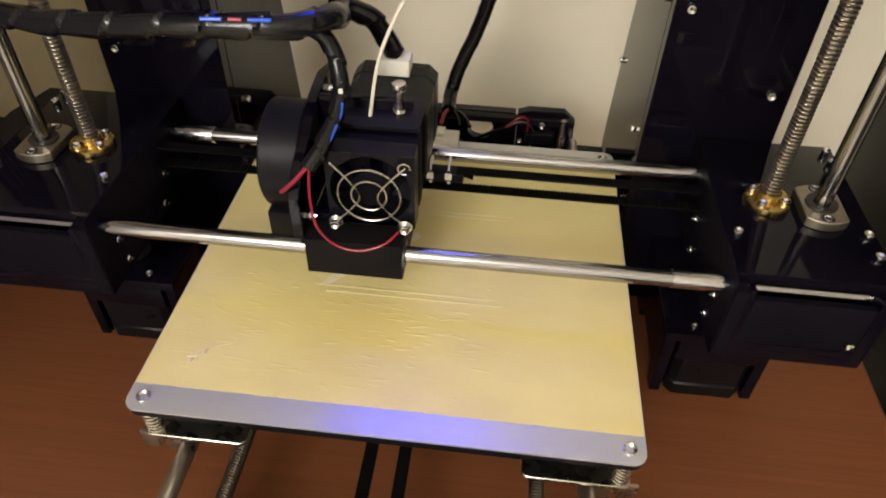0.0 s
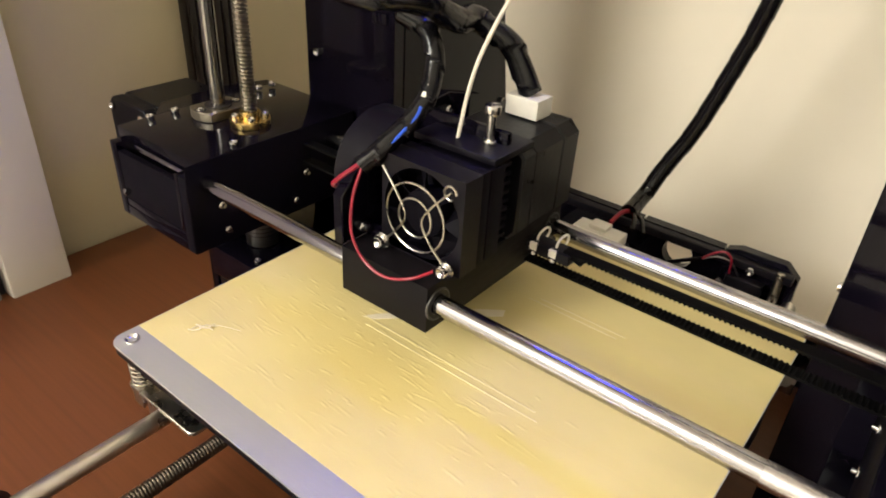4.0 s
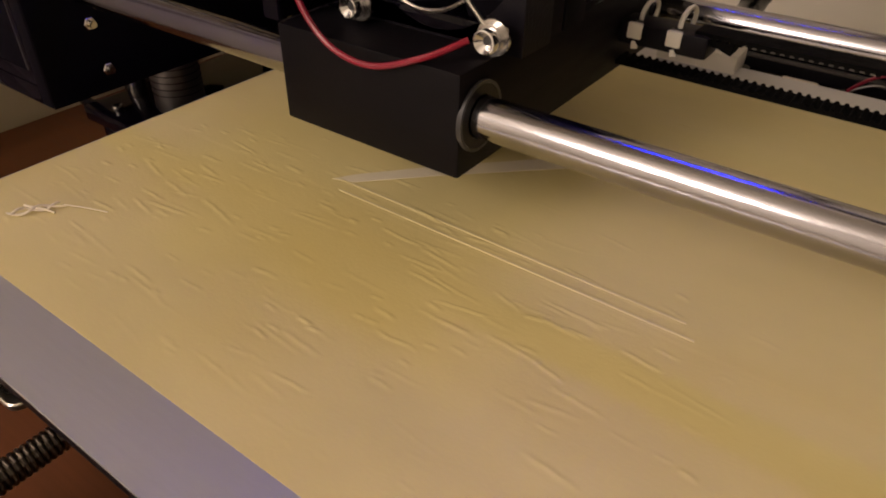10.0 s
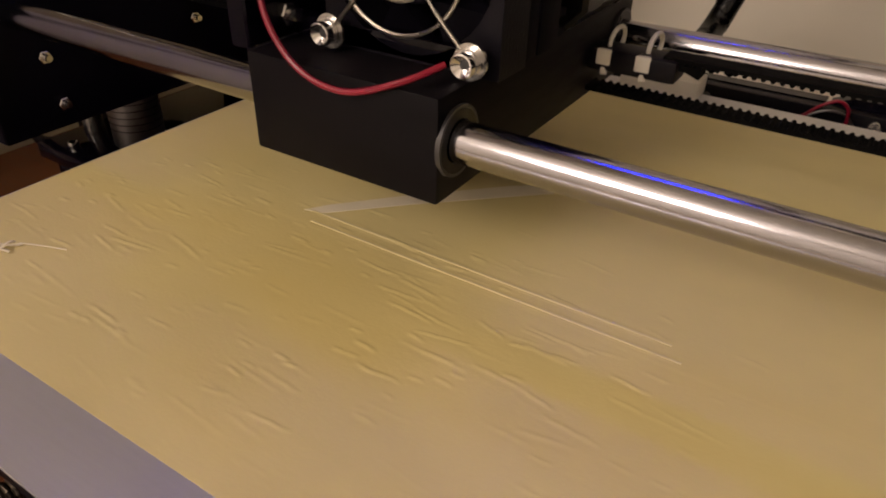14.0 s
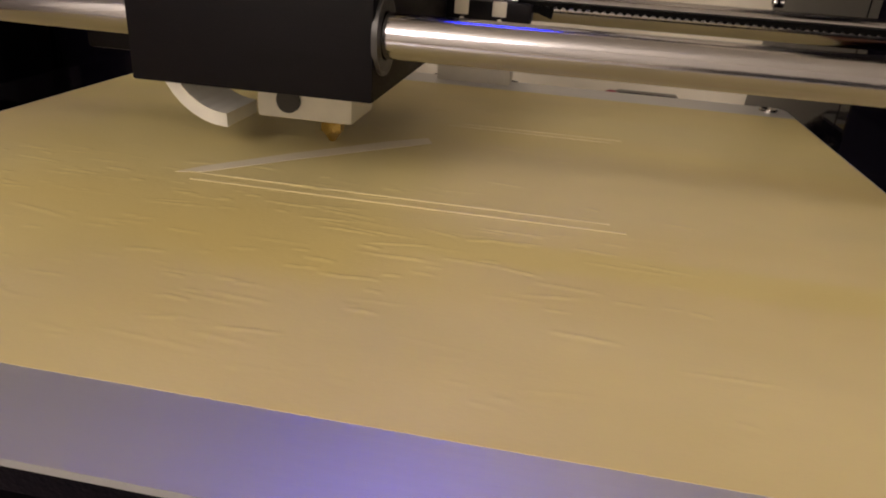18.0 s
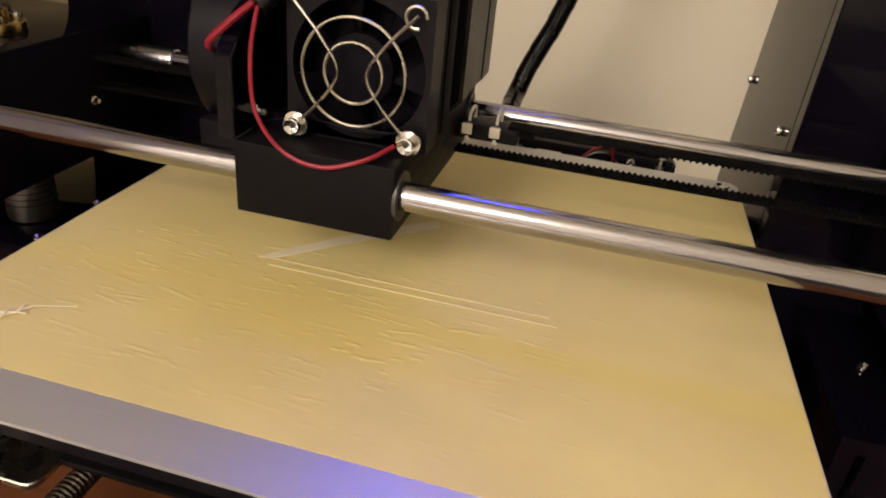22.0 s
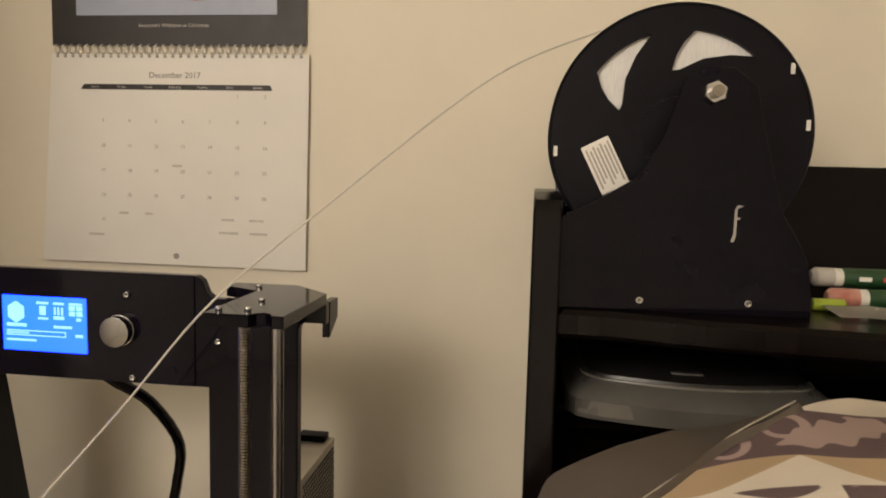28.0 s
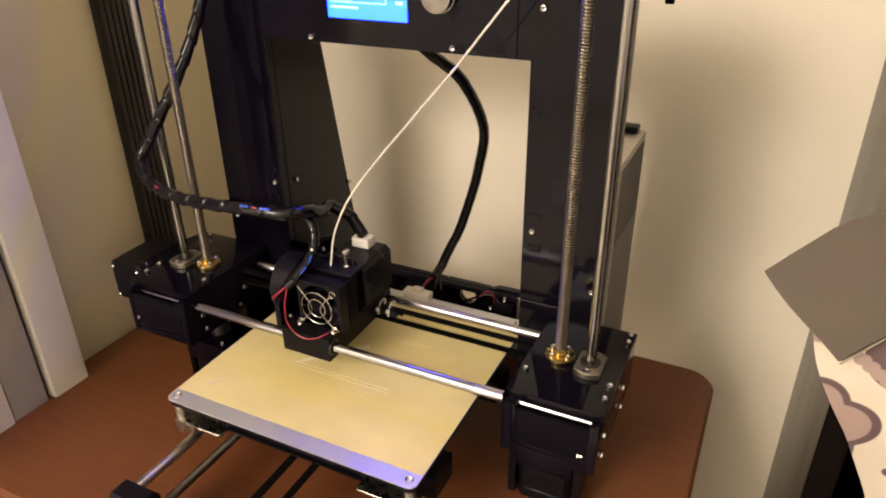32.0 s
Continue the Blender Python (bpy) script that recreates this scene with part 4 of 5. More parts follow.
for s in (-1, 1):
    def bx(name, x0, x1, y0, y1, z0, z1, mat=ACRYLIC, label="", bevel=0.00012):
        return part(name, box(bm_new(), min(s * x0, s * x1), max(s * x0, s * x1), y0, y1, z0, z1, bevel), mat, xaxis, label)
    bx("end_top", 0.1475, 0.2165, -0.0418, 0.0640, 0.0385, 0.0445, label="glossy black top of the axis block")
    bx("end_inner", 0.1480, 0.1540, -0.0480, 0.0640, -0.0040, 0.0383, MATTBLACK)
    bx("end_facing", 0.1470, 0.1474, -0.0480, 0.0640, -0.0040, 0.0444, MATTBLACK)
    bx("end_post", 0.1542, 0.1570, -0.0480, -0.0425, 0.0064, 0.0383)
    bx("end_outer", 0.2095, 0.2155, -0.0480, 0.0640, -0.0040, 0.0383)
    bx("end_bottom", 0.1542, 0.2093, -0.0480, 0.0640, -0.0040, 0.0018)
    bx("end_back", 0.1542, 0.2093, 0.0580, 0.0638, 0.0020, 0.0383)
    bx("end_lip", 0.1542, 0.2093, -0.0478, -0.0425, 0.0020, 0.0062)
    bx("end_web", 0.1542, 0.2093, -0.0270, -0.0220, 0.0020, 0.0383)
    bx("end_cover", 0.1572, 0.2093, -0.0477, -0.0440, 0.0064, 0.0340, MATTBLACK)
    # clear grease film on the rod's end
    if s > 0:
        part("film_sleeve", rod(bm_new(), (0.1225, RFY, RFZ), (0.1450, RFY, RFZ), 0.0043, 24), SLEEVE, xaxis, "clear film round the rod's end")
    else:
        part("film_sleeve", rod(bm_new(), (-0.1375, RBY, RBZ), (-0.1215, RBY, RBZ), 0.0048, 24, 0.0004), SLEEVE, xaxis, "clear film round the rod's end")
    # brass lead nut
    nut = bm_new()
    rod(nut, (s * 0.1705, 0.0092, 0.0447), (s * 0.1705, 0.0092, 0.0485), 0.0110, 32, 0.0005)
    rod(nut, (s * 0.1705, 0.0092, 0.0485), (s * 0.1705, 0.0092, 0.0525), 0.0056, 24, 0.0005)
    brass = part("lead_nut", nut, BRASS, xaxis, "round brass lead nut with four screws")
    for k in range(4):
        a = radians(45 + 90 * k + 12)
        screw(brass, s * 0.1705 + 0.0080 * math.cos(a), 0.0092 + 0.0080 * math.sin(a), 0.0485, (0, 0, 1), 0.78)
    # flanged bearing
    outline = []
    for k in range(36):
        a = 2 * math.pi * k / 36
        u, v = 0.0150 * math.cos(a), 0.0150 * math.sin(a)
        outline.append((max(-0.0098, min(0.0098, u)), v))
    fl = part("flange_bearing", plate(bm_new(), outline, 0.0050, at(XY, s * 0.1942, 0.0060, 0.0447), 0.0004), DULLFLANGE, xaxis, "flanged steel linear bearing")
    part("bearing_seal", ring_plate(bm_new(), [(0.0074 * math.cos(k * math.pi / 12), 0.0074 * math.sin(k * math.pi / 12)) for k in range(24)],
                                    [(0.0042 * math.cos(k * math.pi / 12), 0.0042 * math.sin(k * math.pi / 12)) for k in range(24)], 0.0009, at(XY, s * 0.1942, 0.0060, 0.0497)), BLACKP, fl)
    for dy in (-0.0115, 0.0115):
        # black disc stands in for the shade round the sunk screw
        part("counterbore_shade", rod(bm_new(), (s * 0.1942, 0.0060 + dy, 0.0494), (s * 0.1942, 0.0060 + dy, 0.0499), 0.0031, 18), BLACKP, fl)
        screw(fl, s * 0.1942, 0.0060 + dy, 0.0481, (0, 0, 1), 0.82)
    part("bearing_sleeve", rod(bm_new(), (s * 0.1942, 0.0060, 0.0150), (s * 0.1942, 0.0060, 0.0384), 0.0075, 24), NICKEL, xaxis)
    for x, y in ((0.1525, -0.0155), (0.2125, 0.058), (0.2125, 0.048), (0.2125, -0.010), (0.2125, -0.025)):
        screw(xaxis, s * x, y, 0.0447, (0, 0, 1), 0.8)
    for y, z in ((-0.0300, 0.0180), (0.0260, 0.0180), (-0.028, 0.0030), (0.0180, 0.0030)):
        screw(xaxis, s * 0.1480, y, z, (-s, 0, 0), 0.72, NUT)
    for y, z in ((-0.034, 0.022), (0.022, 0.022), (-0.034, 0.004), (0.022, 0.004)):
        screw(xaxis, s * 0.2155, y, z, (s, 0, 0), 0.8)
    screw(xaxis, s * 0.2030, -0.0497, 0.0125, (s, 0, 0), 0.75, NUT)
# motor that drives the belt, on the west end
oct2 = [(-0.021, -0.017), (-0.017, -0.021), (0.017, -0.021), (0.021, -0.017), (0.021, 0.017), (0.017, 0.021), (-0.017, 0.021), (-0.021, 0.017)]
part("motor_shelf", plate(bm_new(), [(-0.2168, -0.0200), (-0.2168, 0.0640), (-0.2250, 0.0640), (-0.2330, 0.0360), (-0.2330, -0.0060)], 0.0058, at(XY, 0, 0, 0.0386)), ACRYLIC, xaxis)
part("motor_side", box(bm_new(), -0.2275, -0.2160, 0.0345, 0.0640, -0.0120, 0.0383), ACRYLIC, xaxis)
xm = part("x_motor", plate(bm_new(), [(u - 0.2490, v + 0.0215) for u, v in oct2], 0.044, at(XZ, 0, -0.0100, 0), 0.0012), MOTOR, xaxis, "black square step motor")
part("motor_cap", plate(bm_new(), [(u * 0.98 - 0.2490, v * 0.98 + 0.0215) for u, v in oct2], 0.008, at(XZ, 0, -0.0183, 0), 0.0008), PLASTIC, xm)
for du in (-0.0155, 0.0155):
    for dv in (-0.0155, 0.0155):
        screw(xm, -0.2490 + du, -0.0183, 0.0215 + dv, (0, -1, 0), 0.75)
part("motor_wire", sweep(bm_new(), spline([(-0.245, 0.010, -0.001), (-0.247, 0.006, -0.020), (-0.241, 0.004, -0.036), (-0.222, 0.000, -0.040), (-0.200, 0.016, -0.036)], 8), 0.0022, 8), CABLE, xaxis)


def belt(z0, z1, teeth_up, x0, x1, y):
    """A toothed belt on edge: a thin band with a row of teeth on one long edge."""
    bm = bm_new()
    box(bm, x0, x1, y - 0.003, y + 0.003, z0, z1, 0.0)
    root, tip = (z1, z1 + 0.0006) if teeth_up else (z0, z0 - 0.0006)
    for k in range(int((x1 - x0) / 0.002)):
        xx = x0 + 0.002 * k
        ends = [[bm.verts.new((xx + u, y + d, root + (tip - root) * v)) for u, v in ((0, 0), (0.00015, 0.65), (0.0004, 1), (0.0008, 1), (0.00105, 0.65), (0.0012, 0))] for d in (-0.003, 0.003)]
        for i in range(5):
            bm.faces.new((ends[0][i], ends[0][i + 1], ends[1][i + 1], ends[1][i]))
        bm.faces.new(ends[0])
        bm.faces.new(ends[1][::-1])
    bmesh.ops.recalc_face_normals(bm, faces=bm.faces[:])
    return bm


part("slot_window", box(bm_new(), -0.1479, -0.1472, 0.0205, 0.0258, 0.0295, 0.0352, 0.0001), PALETAPE, xaxis, "small pale square on the block's inner face")
X1_BELT = 0.0002
HX = 0.006            # where the print head stands on its rods
part("x_belt_upper", belt(0.0347, 0.0357, False, HX + 0.012, 0.1478, 0.0285), TIMING, xaxis, "black toothed belt")
part("x_belt_lower", belt(0.0240, 0.0250, True, X1_BELT, 0.1478, 0.0275), TIMING, xaxis, "black toothed belt")
part("x_belt_west", belt(0.0347, 0.0357, False, -0.1478, HX - 0.0522, 0.0285), TIMING, xaxis)
part("x_belt_return", belt(0.0240, 0.0250, True, -0.1478, HX - 0.0522, 0.0275), TIMING, xaxis)

# ---- print head ----
head_ob = thing("print_head", (HX - 0.0288, 0.0, 0.0218), "black extruder print head with a small fan and red wires", "print head")
X0, X1 = HX - 0.0514, HX - 0.0061
body = box(bm_new(), X0, X1, -0.0437, 0.0535, 0.0218, 0.0425, 0.0006)
part("carriage_block", body, PRINTED, head_ob, "matt black carriage block")
for y, z in ((RFY, RFZ), (RBY, RBZ)):
    for x, d in ((X1, 1),):
        for r0, r1, mat in ((0.0063, 0.0069, DARKSTEEL), (0.0043, 0.0062, MOTOR)):
            part("bearing_ring", ring_plate(bm_new(), [(r1 * math.cos(k * math.pi / 14), r1 * math.sin(k * math.pi / 14)) for k in range(28)],
                                            [(r0 * math.cos(k * math.pi / 14), r0 * math.sin(k * math.pi / 14)) for k in range(28)], 0.0010, at(YZ, x - 0.0003 if d > 0 else x - 0.0007, y, z)), mat, head_ob, "linear bearing end ring")
CXF, CZF = HX - 0.0220, 0.0623
# upright acrylic plate on the west side with the blower on it
side_plate = [(-0.0430, 0.0425), (0.046, 0.0425), (0.046, 0.0845), (0.022, 0.0912), (0.004, 0.0892), (-0.0330, 0.0735), (-0.0430, 0.0640)]
part("side_plate", plate(bm_new(), side_plate, 0.005, at(YZ, HX - 0.0562, 0, 0)), ACRYLIC, head_ob, "slanted black side plate")
blow = bm_new()
snail = [(0.002 + (0.0235 + 0.004 * k / 40) * math.cos(a), 0.0582 + (0.0235 + 0.004 * k / 40) * math.sin(a)) for k, a in ((k, radians(-100 + 9 * k)) for k in range(40))]
plate(blow, snail, 0.0198, at(YZ, HX - 0.0763, 0, 0), 0.0012)
blower = part("blower", blow, PLASTIC, head_ob, "round black part-cooling blower")
part("blower_outlet", box(bm_new(), HX - 0.0755, HX - 0.0570, -0.022, -0.002, 0.0225, 0.0380, 0.0008), PLASTIC, blower)
part("blower_hub", ring_plate(bm_new(), [(0.002 + 0.016 * math.cos(k * math.pi / 14), 0.0582 + 0.016 * math.sin(k * math.pi / 14)) for k in range(28)],
                              [(0.002 + 0.013 * math.cos(k * math.pi / 14), 0.0582 + 0.013 * math.sin(k * math.pi / 14)) for k in range(28)], 0.0012, at(YZ, HX - 0.0777, 0, 0)), MOTOR, blower)
screw(head_ob, HX - 0.0512, 0.020, 0.0835, (1, 0, 0), 0.8, NUT)
screw(head_ob, HX - 0.0512, -0.0325, 0.0475, (1, 0, 0), 0.85, NUT)
# mounting plate behind the fan, cold block and motor
part("back_plate", box(bm_new(), X0 + 0.0005, X1 - 0.001, 0.0020, 0.0055, 0.0426, 0.0900), ACRYLIC, head_ob)
fins = part("heat_sink", box(bm_new(), CXF - 0.0195, CXF + 0.0195, -0.0185, -0.0140, 0.0430, 0.0820, 0.0003), MATTBLACK, head_ob, "black finned heat sink")
for k in range(10):
    part("fin", box(bm_new(), CXF - 0.0182, CXF + 0.0182, -0.0138, 0.0018, 0.0436 + 0.0039 * k, 0.0452 + 0.0039 * k, 0.0), MATTBLACK, fins)
part("duct_side", box(bm_new(), CXF + 0.0184, CXF + 0.0199, -0.0138, -0.0050, 0.0430, 0.0820, 0.0004), MATTBLACK, head_ob)
part("feed_block", box(bm_new(), CXF - 0.0200, CXF + 0.0195, -0.0120, 0.0150, 0.0825, 0.0853, 0.0006), PLASTIC, head_ob)
mot = [(-0.021, -0.0165), (-0.0165, -0.021), (0.0165, -0.021), (0.021, -0.0165), (0.021, 0.0165), (0.0165, 0.021), (-0.0165, 0.021), (-0.021, 0.0165)]
em = part("feed_motor", plate(bm_new(), [(u + CXF, v + 0.0637) for u, v in mot], 0.0100, at(XZ, 0, 0.0060, 0), 0.0010), MOTOR, head_ob, "black step motor with chamfered corners")
part("motor_core", plate(bm_new(), [(u * 0.985 + CXF, v * 0.985 + 0.0637) for u, v in mot], 0.0200, at(XZ, 0, 0.0160, 0), 0.0), MOTOR, em)
part("motor_cap", plate(bm_new(), [(u + CXF, v + 0.0637) for u, v in mot], 0.0140, at(XZ, 0, 0.0360, 0), 0.0012), MOTOR, em)
part("motor_plug", box(bm_new(), CXF - 0.0075, CXF + 0.0085, 0.0330, 0.0450, 0.0849, 0.0935, 0.0008), WHITEPL, em, "white plug on the motor")
# clamp bolt
bolt = bm_new()
BX, BYY = HX - 0.0130, -0.0008
rod(bolt, (BX, BYY, 0.0853), (BX, BYY, 0.0873), 0.0030, 16, 0.0004)
rod(bolt, (BX, BYY, 0.0873), (BX, BYY, 0.0976), 0.0018, 12)
rod(bolt, (BX, BYY, 0.0974), (BX, BYY, 0.1010), 0.0032, 16, 0.0004)
part("clamp_bolt", bolt, CHROME, head_ob, "upright steel clamp bolt with a washer")
# small axial fan in front
FY = -0.0300
circ = [(CXF + 0.0185 * math.cos(2 * math.pi * k / 32), CZF + 0.0185 * math.sin(2 * math.pi * k / 32)) for k in range(32)]
fan_outer = ray_rect(CXF - 0.020, CXF + 0.020, CZF - 0.020, CZF + 0.020, CXF, CZF, 32)
fan_frame = part("fan_frame", ring_plate(bm_new(), fan_outer, circ, 0.0105, at(XZ, 0, FY, 0)), PLASTIC, head_ob, "square black fan frame")
hub = bm_new()
rod(hub, (CXF, FY + 0.0090, CZF), (CXF, FY + 0.0010, CZF), 0.0095, 24, 0.0008)
part("fan_hub", hub, MATTBLACK, fan_frame)
for k in range(7):
    a = 2 * math.pi * k / 7
    blade = bm_new()
    d, n_ = Vector((math.cos(a), 0, math.sin(a))), Vector((-math.sin(a), 0, math.cos(a)))
    c = Vector((CXF, FY + 0.0050, CZF))
    vs = [blade.verts.new(c + d * r + n_ * w + Vector((0, yy, 0))) for r, w, yy in ((0.0090, -0.002, -0.003), (0.0178, -0.0045, -0.0035), (0.0178, 0.0045, 0.0035), (0.0090, 0.002, 0.003))]
    vs2 = [blade.verts.new(v.co + Vector((0, 0.0007, 0))) for v in vs]
    blade.faces.new(vs)
    blade.faces.new(vs2[::-1])
    for i in range(4):
        blade.faces.new((vs[i], vs2[i], vs2[(i + 1) % 4], vs[(i + 1) % 4]))
    part("fan_blade", blade, MATTBLACK, fan_frame)
GY = FY - 0.0035
wire = bm_new()
for r in (0.0141, 0.0079):
    sweep(wire, [(CXF + r * math.cos(2 * math.pi * k / 48), GY, CZF + r * math.sin(2 * math.pi * k / 48)) for k in range(48)], 0.00046, 7, closed=True)


def grille_spoke(sa, sb):
    """A wire that runs from one corner in towards the middle and out to the next, with bent ends."""
    return spline([(CXF + sa[0] * 0.0165, GY, CZF + sa[1] * 0.0165), (CXF + sa[0] * 0.0085, GY - 0.0007, CZF + sa[1] * 0.0080), (CXF + sa[0] * 0.0040, GY - 0.0008, CZF + 0.0),
                   (CXF + sb[0] * 0.0085, GY - 0.0007, CZF + sb[1] * 0.0080), (CXF + sb[0] * 0.0165, GY, CZF + sb[1] * 0.0165)], 7)


sweep(wire, grille_spoke((-1, 1), (-1, -1)), 0.00046, 7)
sweep(wire, grille_spoke((1, 1), (1, -1)), 0.00046, 7)
for sx, sz in ((1, 1), (1, -1), (-1, -1)):
    cx, cz = CXF + sx * 0.0160, CZF + sz * 0.0160
    sweep(wire, [(cx + 0.0027 * math.cos(a), GY, cz + 0.0027 * math.sin(a)) for a in (2 * math.pi * k / 20 for k in range(17))], 0.00046, 7)
part("fan_grille", wire, NICKEL, fan_frame, "chrome wire fan grille")
for sx in (-1, 1):
    s_ob = bm_new()
    cx, cz = CXF + sx * 0.0160, CZF - 0.0160
    rod(s_ob, (cx, GY + 0.0003, cz), (cx, GY - 0.0004, cz), 0.0034, 20)
    rod(s_ob, (cx, GY - 0.0004, cz), (cx, GY - 0.0012, cz), 0.0028, 20)
    part("washer", s_ob, CHROME, fan_frame)
    screw(fan_frame, cx, GY - 0.0012, cz, (0, -1, 0), 0.86)
screw(head_ob, X1 - 0.0010, -0.022, 0.0500, (1, 0, 0), 0.7, NUT)
# lower plate under the fan
part("front_skirt", box(bm_new(), X0 + 0.0006, X1 - 0.0006, -0.0300, -0.0260, 0.0427, 0.0470, 0.0003), ACRYLIC, head_ob)
# hot end under the block
part("heat_break", rod(bm_new(), (HX - 0.0273, -0.0020, 0.0160), (HX - 0.0273, -0.0020, 0.0217), 0.0030, 14), STEEL, head_ob)
heater = part("heater_block", box(bm_new(), HX - 0.0430, HX - 0.0200, -0.0100, 0.0080, 0.0082, 0.0160, 0.0012), WHITEPL, head_ob, "white wrapped heater block")
part("heater_cartridge", rod(bm_new(), (HX - 0.0350, -0.0110, 0.0127), (HX - 0.0350, -0.0080, 0.0127), 0.0028, 16), BLACKP, heater)
nz = bm_new()
rod(nz, (HX - 0.0273, -0.0020, 0.0045), (HX - 0.0273, -0.0020, 0.0080), 0.0028, 6)
rod(nz, (HX - 0.0273, -0.0020, 0.0020), (HX - 0.0273, -0.0020, 0.0045), 0.0008, 12, 0.0, 0.0026)
part("nozzle", nz, BRASS, head_ob, "brass nozzle")
duct = bm_new()
for k in range(9):
    a0, a1 = radians(10 * k), radians(10 * (k + 1))
    r0, r1 = 0.0135, 0.0165
    cxd, czd = HX - 0.0480, 0.0235
    vs = [(cxd - r * math.cos(a), y, czd - r * math.sin(a) * 1.05) for a in (a0, a1) for r in (r0, r1) for y in (-0.0150, 0.0010)]
    v = [duct.verts.new(p) for p in vs]
    for f in ((0, 1, 3, 2), (4, 6, 7, 5), (0, 4, 5, 1), (2, 3, 7, 6), (0, 2, 6, 4), (1, 5, 7, 3)):
        duct.faces.new([v[i] for i in f])
bmesh.ops.remove_doubles(duct, verts=duct.verts[:], dist=1e-6)
bmesh.ops.recalc_face_normals(duct, faces=duct.faces[:])
part("air_duct", duct, WHITEPL, head_ob, "white curved air duct")
# belt clamp and cable ties
part("belt_clamp", box(bm_new(), X1, X1 + 0.0220, 0.0240, 0.0330, 0.0296, 0.0350, 0.0010), PLASTIC, head_ob)
part("belt_end", plate(bm_new(), [(HX + 0.0090, 0.0310), (HX + 0.0090, 0.0342), (HX + 0.0212, 0.0342), (HX + 0.0209, 0.0316), (HX + 0.0198, 0.0320), (HX + 0.0175, 0.0328), (HX + 0.0140, 0.0330)], 0.006, at(XZ, 0, 0.0255, 0), 0.0), TIMING, head_ob, "folded end of the belt")
for k in range(2):
    tx = HX - 0.0019 + 0.0097 * k
    tie = bm_new()
    sweep(tie, [(tx, 0.0325 + 0.0052 * math.cos(a), 0.0355 + 0.0030 * math.sin(a)) for a in (2 * math.pi * i / 20 for i in range(20))], 0.0006, 6, closed=True)
    box(tie, tx - 0.0019, tx + 0.0019, 0.0238, 0.0272, 0.0312, 0.0350, 0.0005)
    rod(tie, (tx, 0.0250, 0.0310), (tx + 0.0005, 0.0240, 0.0290), 0.0009, 6)
    part("cable_tie", tie, WHITEPL, head_ob, "white nylon cable tie")
# red fan wires
part("fan_wire", sweep(bm_new(), spline([(HX - 0.0470, -0.0360, 0.0760), (HX - 0.0462, -0.0420, 0.0650), (HX - 0.0435, -0.0455, 0.0520), (HX - 0.0360, -0.0462, 0.0430), (HX - 0.0250, -0.0462, 0.0405),
                                          (HX - 0.0140, -0.0440, 0.0438), (HX - 0.0085, -0.0380, 0.0465)], 8), 0.00062, 8), REDWIRE, head_ob, "red fan wire hanging in a loop")
part("blower_wire", sweep(bm_new(), spline([(HX - 0.0480, -0.0360, 0.0770), (HX - 0.0530, -0.0400, 0.0720), (HX - 0.0590, -0.0400, 0.0660), (HX - 0.0600, -0.0330, 0.0620)], 8), 0.0010, 8), REDWIRE, head_ob, "red blower wire")

# ---- cables ----
def wrapped(name, pts, r, label, parent=None, turns=0.016, step=0.22):
    """A bundle in spiral wrap: a tube with overlapping turns."""
    line = spline(pts, 14)
    fine = spline(pts, 40)
    cab = thing(name, pts[-1], label, "cable") if parent is None else parent
    length, winds = 0.0, []
    for i, p in enumerate(fine):
        if i:
            length += (p - fine[i - 1]).length
        winds.append(length / turns)
    part("wrap", sweep(bm_new(), fine, r, 16, winding=winds, step=step), CABLE, cab, angle=0.5)
    return cab, line


harness, line = wrapped("cable_harness", [(-0.115, 0.085, 0.318), (-0.128, 0.078, 0.345), (-0.150, 0.066, 0.338), (-0.165, 0.050, 0.276), (-0.177, 0.035, 0.234), (-0.188, 0.010, 0.193), (-0.191, -0.015, 0.164), (-0.194, -0.020, 0.153), (-0.180, -0.028, 0.141), (-0.150, -0.033, 0.135), (-0.114, -0.036, 0.136), (-0.070, -0.036, 0.139), (-0.041, -0.030, 0.138), (-0.031, -0.015, 0.136), (-0.034, 0.010, 0.125), (HX - 0.0430, 0.0250, 0.1230), (HX - 0.0300, 0.0350, 0.1120), (HX - 0.0215, 0.0390, 0.0938)], 0.0052,
                        "black spiral-wrapped cable harness with red and white wires and painted blue display glints", turns=0.019)
# red and white wires show between the turns; blue pieces are painted display reflections
for a, b, mat, lift in ((0.660, 0.669, REDWIRE, 1), (0.642, 0.658, BLUEGLINT, 1), (0.671, 0.692, BLUEGLINT, 1), (0.355, 0.364, REDWIRE, -1), (0.498, 0.506, REDWIRE, 1), (0.662, 0.668, WHITEPL, -0.4)):
    i0, i1 = int(a * len(line)), max(int(b * len(line)), int(a * len(line)) + 3)
    part("wire_and_glint", sweep(bm_new(), [p + Vector((0, -0.0036, 0.0040 * lift)) for p in line[i0:i1]], 0.0008, 8), mat, harness)
wrapped("branch", [(HX - 0.0560, -0.0050, 0.1270), (HX - 0.0440, -0.0020, 0.1210), (HX - 0.0380, -0.0060, 0.1080), (HX - 0.0370, -0.0150, 0.0960), (HX - 0.0420, -0.0280, 0.0840), (HX - 0.0475, -0.0360, 0.0760)], 0.0040, "", harness, 0.014)
part("wire_and_glint", sweep(bm_new(), spline([(HX - 0.0360, -0.0110, 0.1050), (HX - 0.0360, -0.0140, 0.1010)], 6), 0.0012, 8), WHITEPL, harness)
